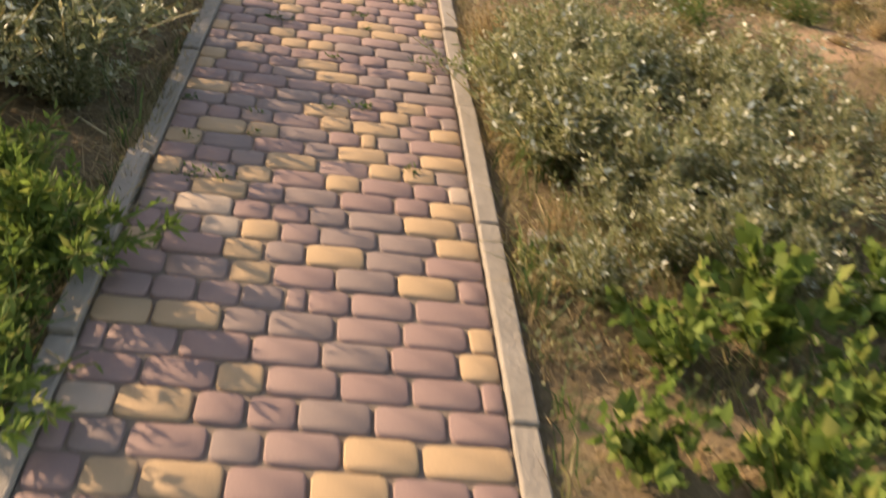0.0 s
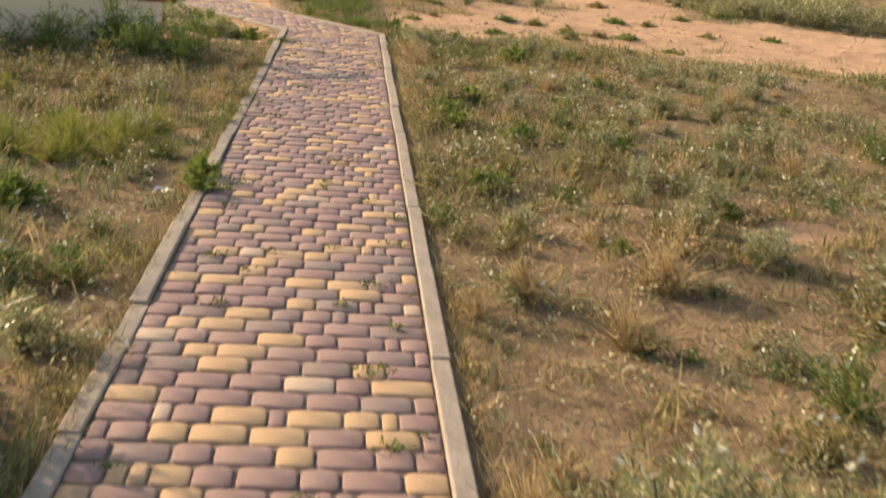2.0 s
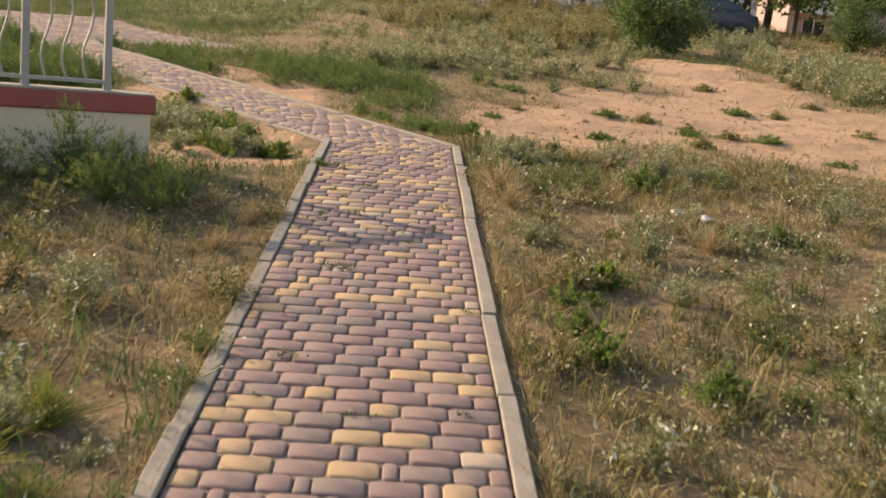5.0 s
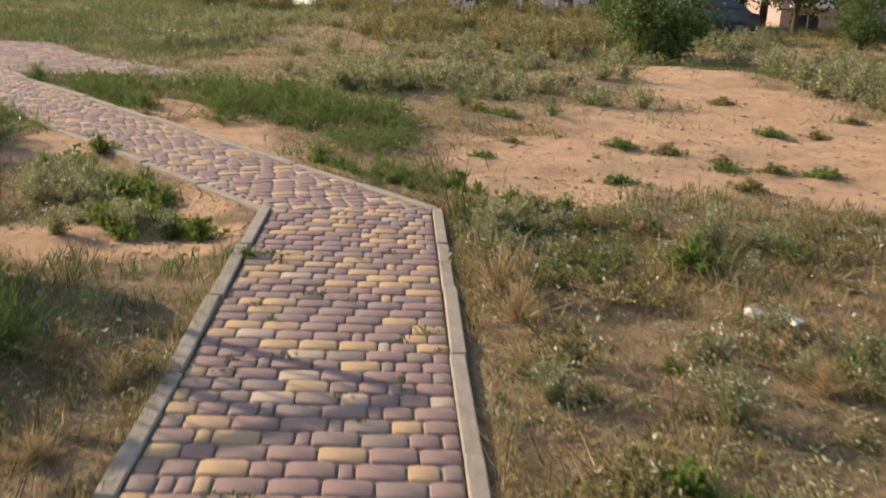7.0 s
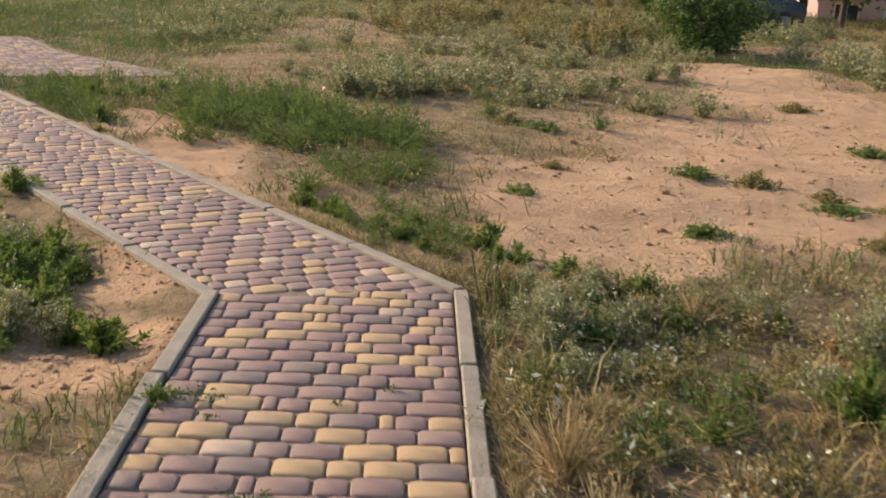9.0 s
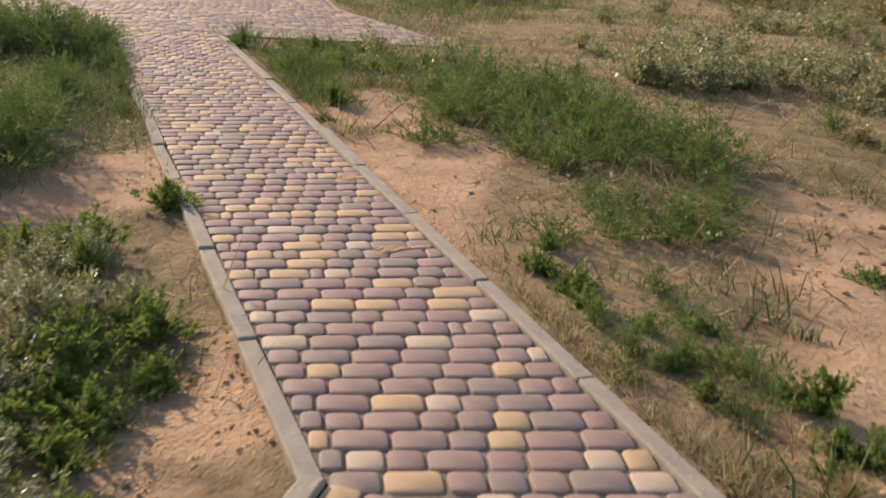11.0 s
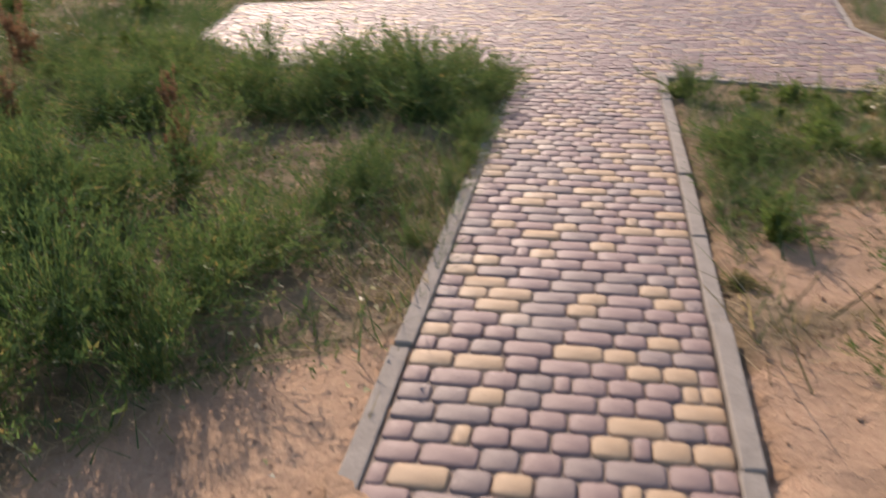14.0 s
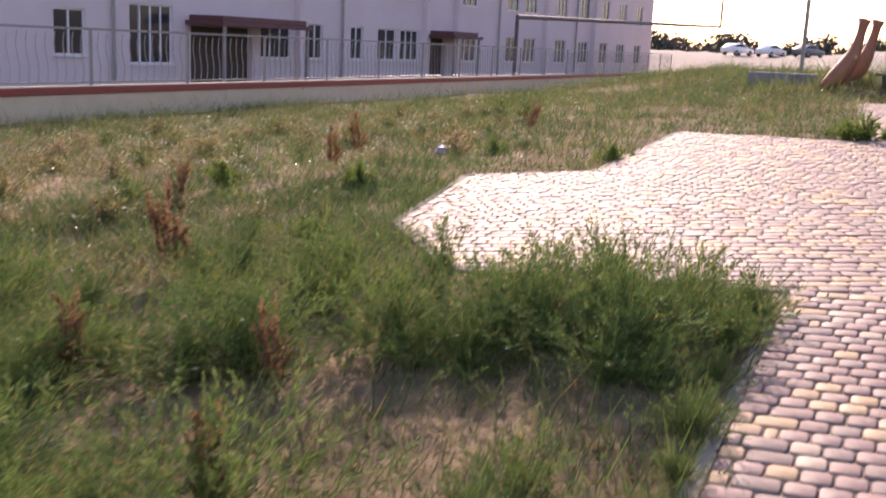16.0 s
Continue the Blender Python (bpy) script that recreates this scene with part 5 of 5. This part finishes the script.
for _ in range(150):
    x, y = rng.uniform(-10, 22), rng.uniform(36, 60)
    if x > -9 + (60 - y) * 0.25:
        hill.append((x, y, rng.uniform(0.4, 0.8) * (0.6 + 0.6 * (y - 31) / 29)))
hill += [(rng.uniform(-10.5, 13), rng.uniform(54.0, 59.5), rng.uniform(0.9, 1.4)) for _ in range(80)]
hill += [(rng.uniform(-1.0, 6.8), rng.uniform(32.0, 43.0), rng.uniform(0.6, 1.05)) for _ in range(60)]
scatter_things(TALL, hill)
low = []
while len(low) < 330:
    x, y = np.array(rng.uniform(-5, 13)), np.array(22.5 + 24 * rng.uniform() ** 1.4)
    if rng.uniform() < patchy(x, y) and bare(x, y) < 0.2 and paved_gap(x, y) > 0.6:
        low.append((float(x), float(y), rng.uniform(0.55, 1.1) * (1 + 0.02 * (float(y) - 22))))
scatter_things(SCRUB, low)
scatter_things(SCRUB, [(rng.uniform(7.2, 12), rng.uniform(22.5, 31), rng.uniform(1.0, 1.6)) for _ in range(60)])
# the land rises gently towards the horizon beyond the houses
def ridge_height(a, r):
    edge = smooth(26, 32, a) * smooth(64, 58, a)
    return edge * 2.2 * smooth(92, 138, r) * (1 + 0.12 * wave(a * 4, r * 0.2, 1.0, 21)) - 0.25 * (1 - edge * smooth(90, 100, r))


RIDGE_A, RIDGE_R = np.meshgrid(np.linspace(24, 66, 85), np.linspace(88, 160, 25), indexing="ij")
ridge_x, ridge_y = -2.0 - RIDGE_R * np.sin(np.radians(RIDGE_A)), 17.0 + RIDGE_R * np.cos(np.radians(RIDGE_A))
ridge_v = np.stack([ridge_x, ridge_y, ground_z(ridge_x, ridge_y) + ridge_height(RIDGE_A, RIDGE_R)], -1).reshape(-1, 3)
corner = (np.arange(84)[:, None] * 25 + np.arange(24)[None, :]).ravel()
ridge_t = np.concatenate([np.stack([corner, corner + 1, corner + 26], -1), np.stack([corner, corner + 26, corner + 25], -1)])
RIDGE_SOIL = plain("dry_distant_land", (0.27, 0.225, 0.18), 0.95, 0, 0.12, 0.3, 0.3)
ridge = new("backdrop", mesh_arrays("backdrop", ridge_v, ridge_t, RIDGE_SOIL))
tagged(ridge, "dusty brown land rising towards the horizon", "land", kind="structure")

far = [(-2.0 - r * math.sin(a), 17.0 + r * math.cos(a), rng.uniform(0.35, 0.65)) for a, r in ((radians(26 + 0.62 * k), rng.uniform(165, 205)) for k in range(80))]
scatter_things(FAR_TREES, far)

# ---------------------------------------------------------------- litter
BLUE_LITTER = plain("blue_litter", (0.30, 0.36, 0.62), 0.5, 0, 6, 0.1, 0.2)
LITTER = plain("white_litter", (0.75, 0.73, 0.66), 0.5, 0, 6, 0.1, 0.2)


def scrap(label, x, y, size, mat):
    bm = bmesh.new()
    bmesh.ops.create_icosphere(bm, subdivisions=2, radius=size)
    for v in bm.verts:
        d = noise.noise(v.co * 26 + Vector((x, y, 0))) + 0.6 * noise.noise(v.co * 70 + Vector((y, x, 0)))
        v.co *= 1 + 0.8 * d
        v.co.z *= 0.5
    ob = part("crumpled_wrapper", bm, mat, None, label)
    ob.matrix_world = Matrix.Translation(on_ground(x, y, size * 0.4))
    tagged(ob, label, "litter", "litter")


scrap("crumpled white plastic wrapper in the grass", 2.03, 13.15, 0.05, LITTER)
scrap("small crumpled white wrapper in the grass", 2.2, 13.05, 0.045, LITTER)
scrap("crumpled white wrapper beside the kerb", -0.84, 7.62, 0.032, LITTER)
scrap("crumpled pale blue wrapper beside the kerb", -0.9, 7.68, 0.026, BLUE_LITTER)
scrap("pale stone beside the kerb", 0.68, 2.75, 0.05, KERB)


scrap("small crumpled blue wrapper in the weeds", 1.68, 4.5, 0.035, BLUE_LITTER)
scrap("small crumpled blue wrapper in the long grass", -13.6, 23.6, 0.10, BLUE_LITTER)
scrap("small faded blue wrapper in the long grass", -13.3, 24.2, 0.07, BLUE_LITTER)


def park_bench(x, y, turn):
    """A low backless bench: three dark boards on two bent steel legs."""
    root = empty("park_bench", Matrix.Translation(on_ground(x, y)) @ pose(0, 0, 0, 0, 0, turn), "dark green wooden park bench on steel legs", "bench")
    for k in range(3):
        bm = bmesh.new()
        box(bm, (-0.6, -0.2 + k * 0.14, 0.42), (0.6, -0.08 + k * 0.14, 0.455), 0.006)
        part("board", bm, BENCH_GREEN, root)
    for px in (-0.45, 0.45):
        bm = bmesh.new()
        box(bm, (px - 0.025, -0.19, -0.05), (px + 0.025, -0.14, 0.42), 0.004)
        box(bm, (px - 0.025, 0.14, -0.05), (px + 0.025, 0.19, 0.42), 0.004)
        box(bm, (px - 0.022, -0.14, 0.37), (px + 0.022, 0.14, 0.416), 0.004)
        part("leg", bm, BENCH_STEEL, root)


BENCH_GREEN = plain("dark_green_paint", (0.03, 0.06, 0.04), 0.5, 0, 6.0, 0.25, 0.2)
BENCH_STEEL = plain("dark_bench_steel", (0.05, 0.045, 0.045), 0.5, 0.6, 6.0, 0.2, 0.2)
park_bench(-14.15, 33.0, 30)


def joint_weeds():
    """Tiny weeds rooted in the joints of the footpath, in loose cushions."""
    spots = [(0.30, 5.0, 1.0), (0.24, 5.5, 1.2), (0.33, 5.9, 0.9), (0.27, 6.35, 1.1), (0.12, 6.1, 0.8), (0.36, 6.9, 1.0), (0.05, 8.45, 2.3), (0.2, 7.6, 0.9), (-0.35, 6.05, 1.0), (-0.44, 6.6, 1.0), (-0.2, 6.7, 0.7),
             (-0.3, 11.0, 1.4), (-0.42, 9.7, 1.2), (-0.25, 13.1, 1.4), (-0.3, 12.2, 0.9), (0.3, 12.6, 1.0), (-0.47, 7.8, 2.2), (0.38, 7.3, 1.0), (0.05, 4.7, 0.8), (-0.3, 4.5, 0.9), (-0.38, 2.9, 1.3), (0.1, 3.6, 0.8), (0.42, 4.15, 2.0), (-0.55, 13.8, 1.6)]
    spots += [(rng.uniform(-0.55, 0.4), rng.uniform(3, 14), rng.uniform(0.3, 0.6)) for _ in range(40)]
    p = []
    for x, y, size in spots:
        n = int(38 * size)
        q = rng.normal(0, 1, (n, 3)) * (0.034 * size, 0.018 * size, 0.006)
        p.append(np.stack([x + q[:, 0], y + q[:, 1], 0.002 + np.abs(q[:, 2]) * size], -1))
    p = np.concatenate(p)
    v, t = leaves(p, unit(rng.normal(0, 1, p.shape) + (0, 0, 0.5)), rng.uniform(0.012, 0.03, len(p)), 0.008)
    ob = new("joint_weeds", mesh_arrays("joint_weeds", v, t, GREEN))
    ob.matrix_world = SLOPE
    tagged(ob, "tiny green and dry weeds growing in the paving joints", "weed", kind="stuff")


joint_weeds()


def sand_spill(x, y, long, wide, turn):
    """A thin uneven drift of dry sand lying on the stones."""
    k, rings = 22, 5
    v = [(0, 0, 0.005)]
    for r in range(1, rings + 1):
        for a in range(k):
            w = 2 * math.pi * a / k
            edge = 1 + 0.32 * math.sin(3 * w + x * 9) + 0.2 * math.sin(5 * w + y * 7)
            q = r / rings
            v.append((long * q * edge * math.cos(w), wide * q * edge * math.sin(w), 0.005 * (1 - q * q) + rng.normal(0, 0.0008) - (0.006 if r == rings else 0)))
    t = [(0, 1 + a, 1 + (a + 1) % k) for a in range(k)]
    for r in range(rings - 1):
        for a in range(k):
            i, j = 1 + r * k + a, 1 + r * k + (a + 1) % k
            t += [(i, i + k, j + k), (i, j + k, j)]
    ob = new("sand_drift", mesh_arrays("sand_drift", v, t, SOIL, True))
    ob.matrix_world = SLOPE @ pose(x, y, 0.0, 0, 0, turn)
    tagged(ob, "thin drift of pale dry sand on the pavers", "sand", "sand drifts")


sand_spill(-1.85, 18.0, 0.14, 0.06, 35)
sand_spill(-1.2, 16.95, 0.16, 0.04, 40)
sand_spill(-2.6, 17.35, 0.07, 0.12, 40)
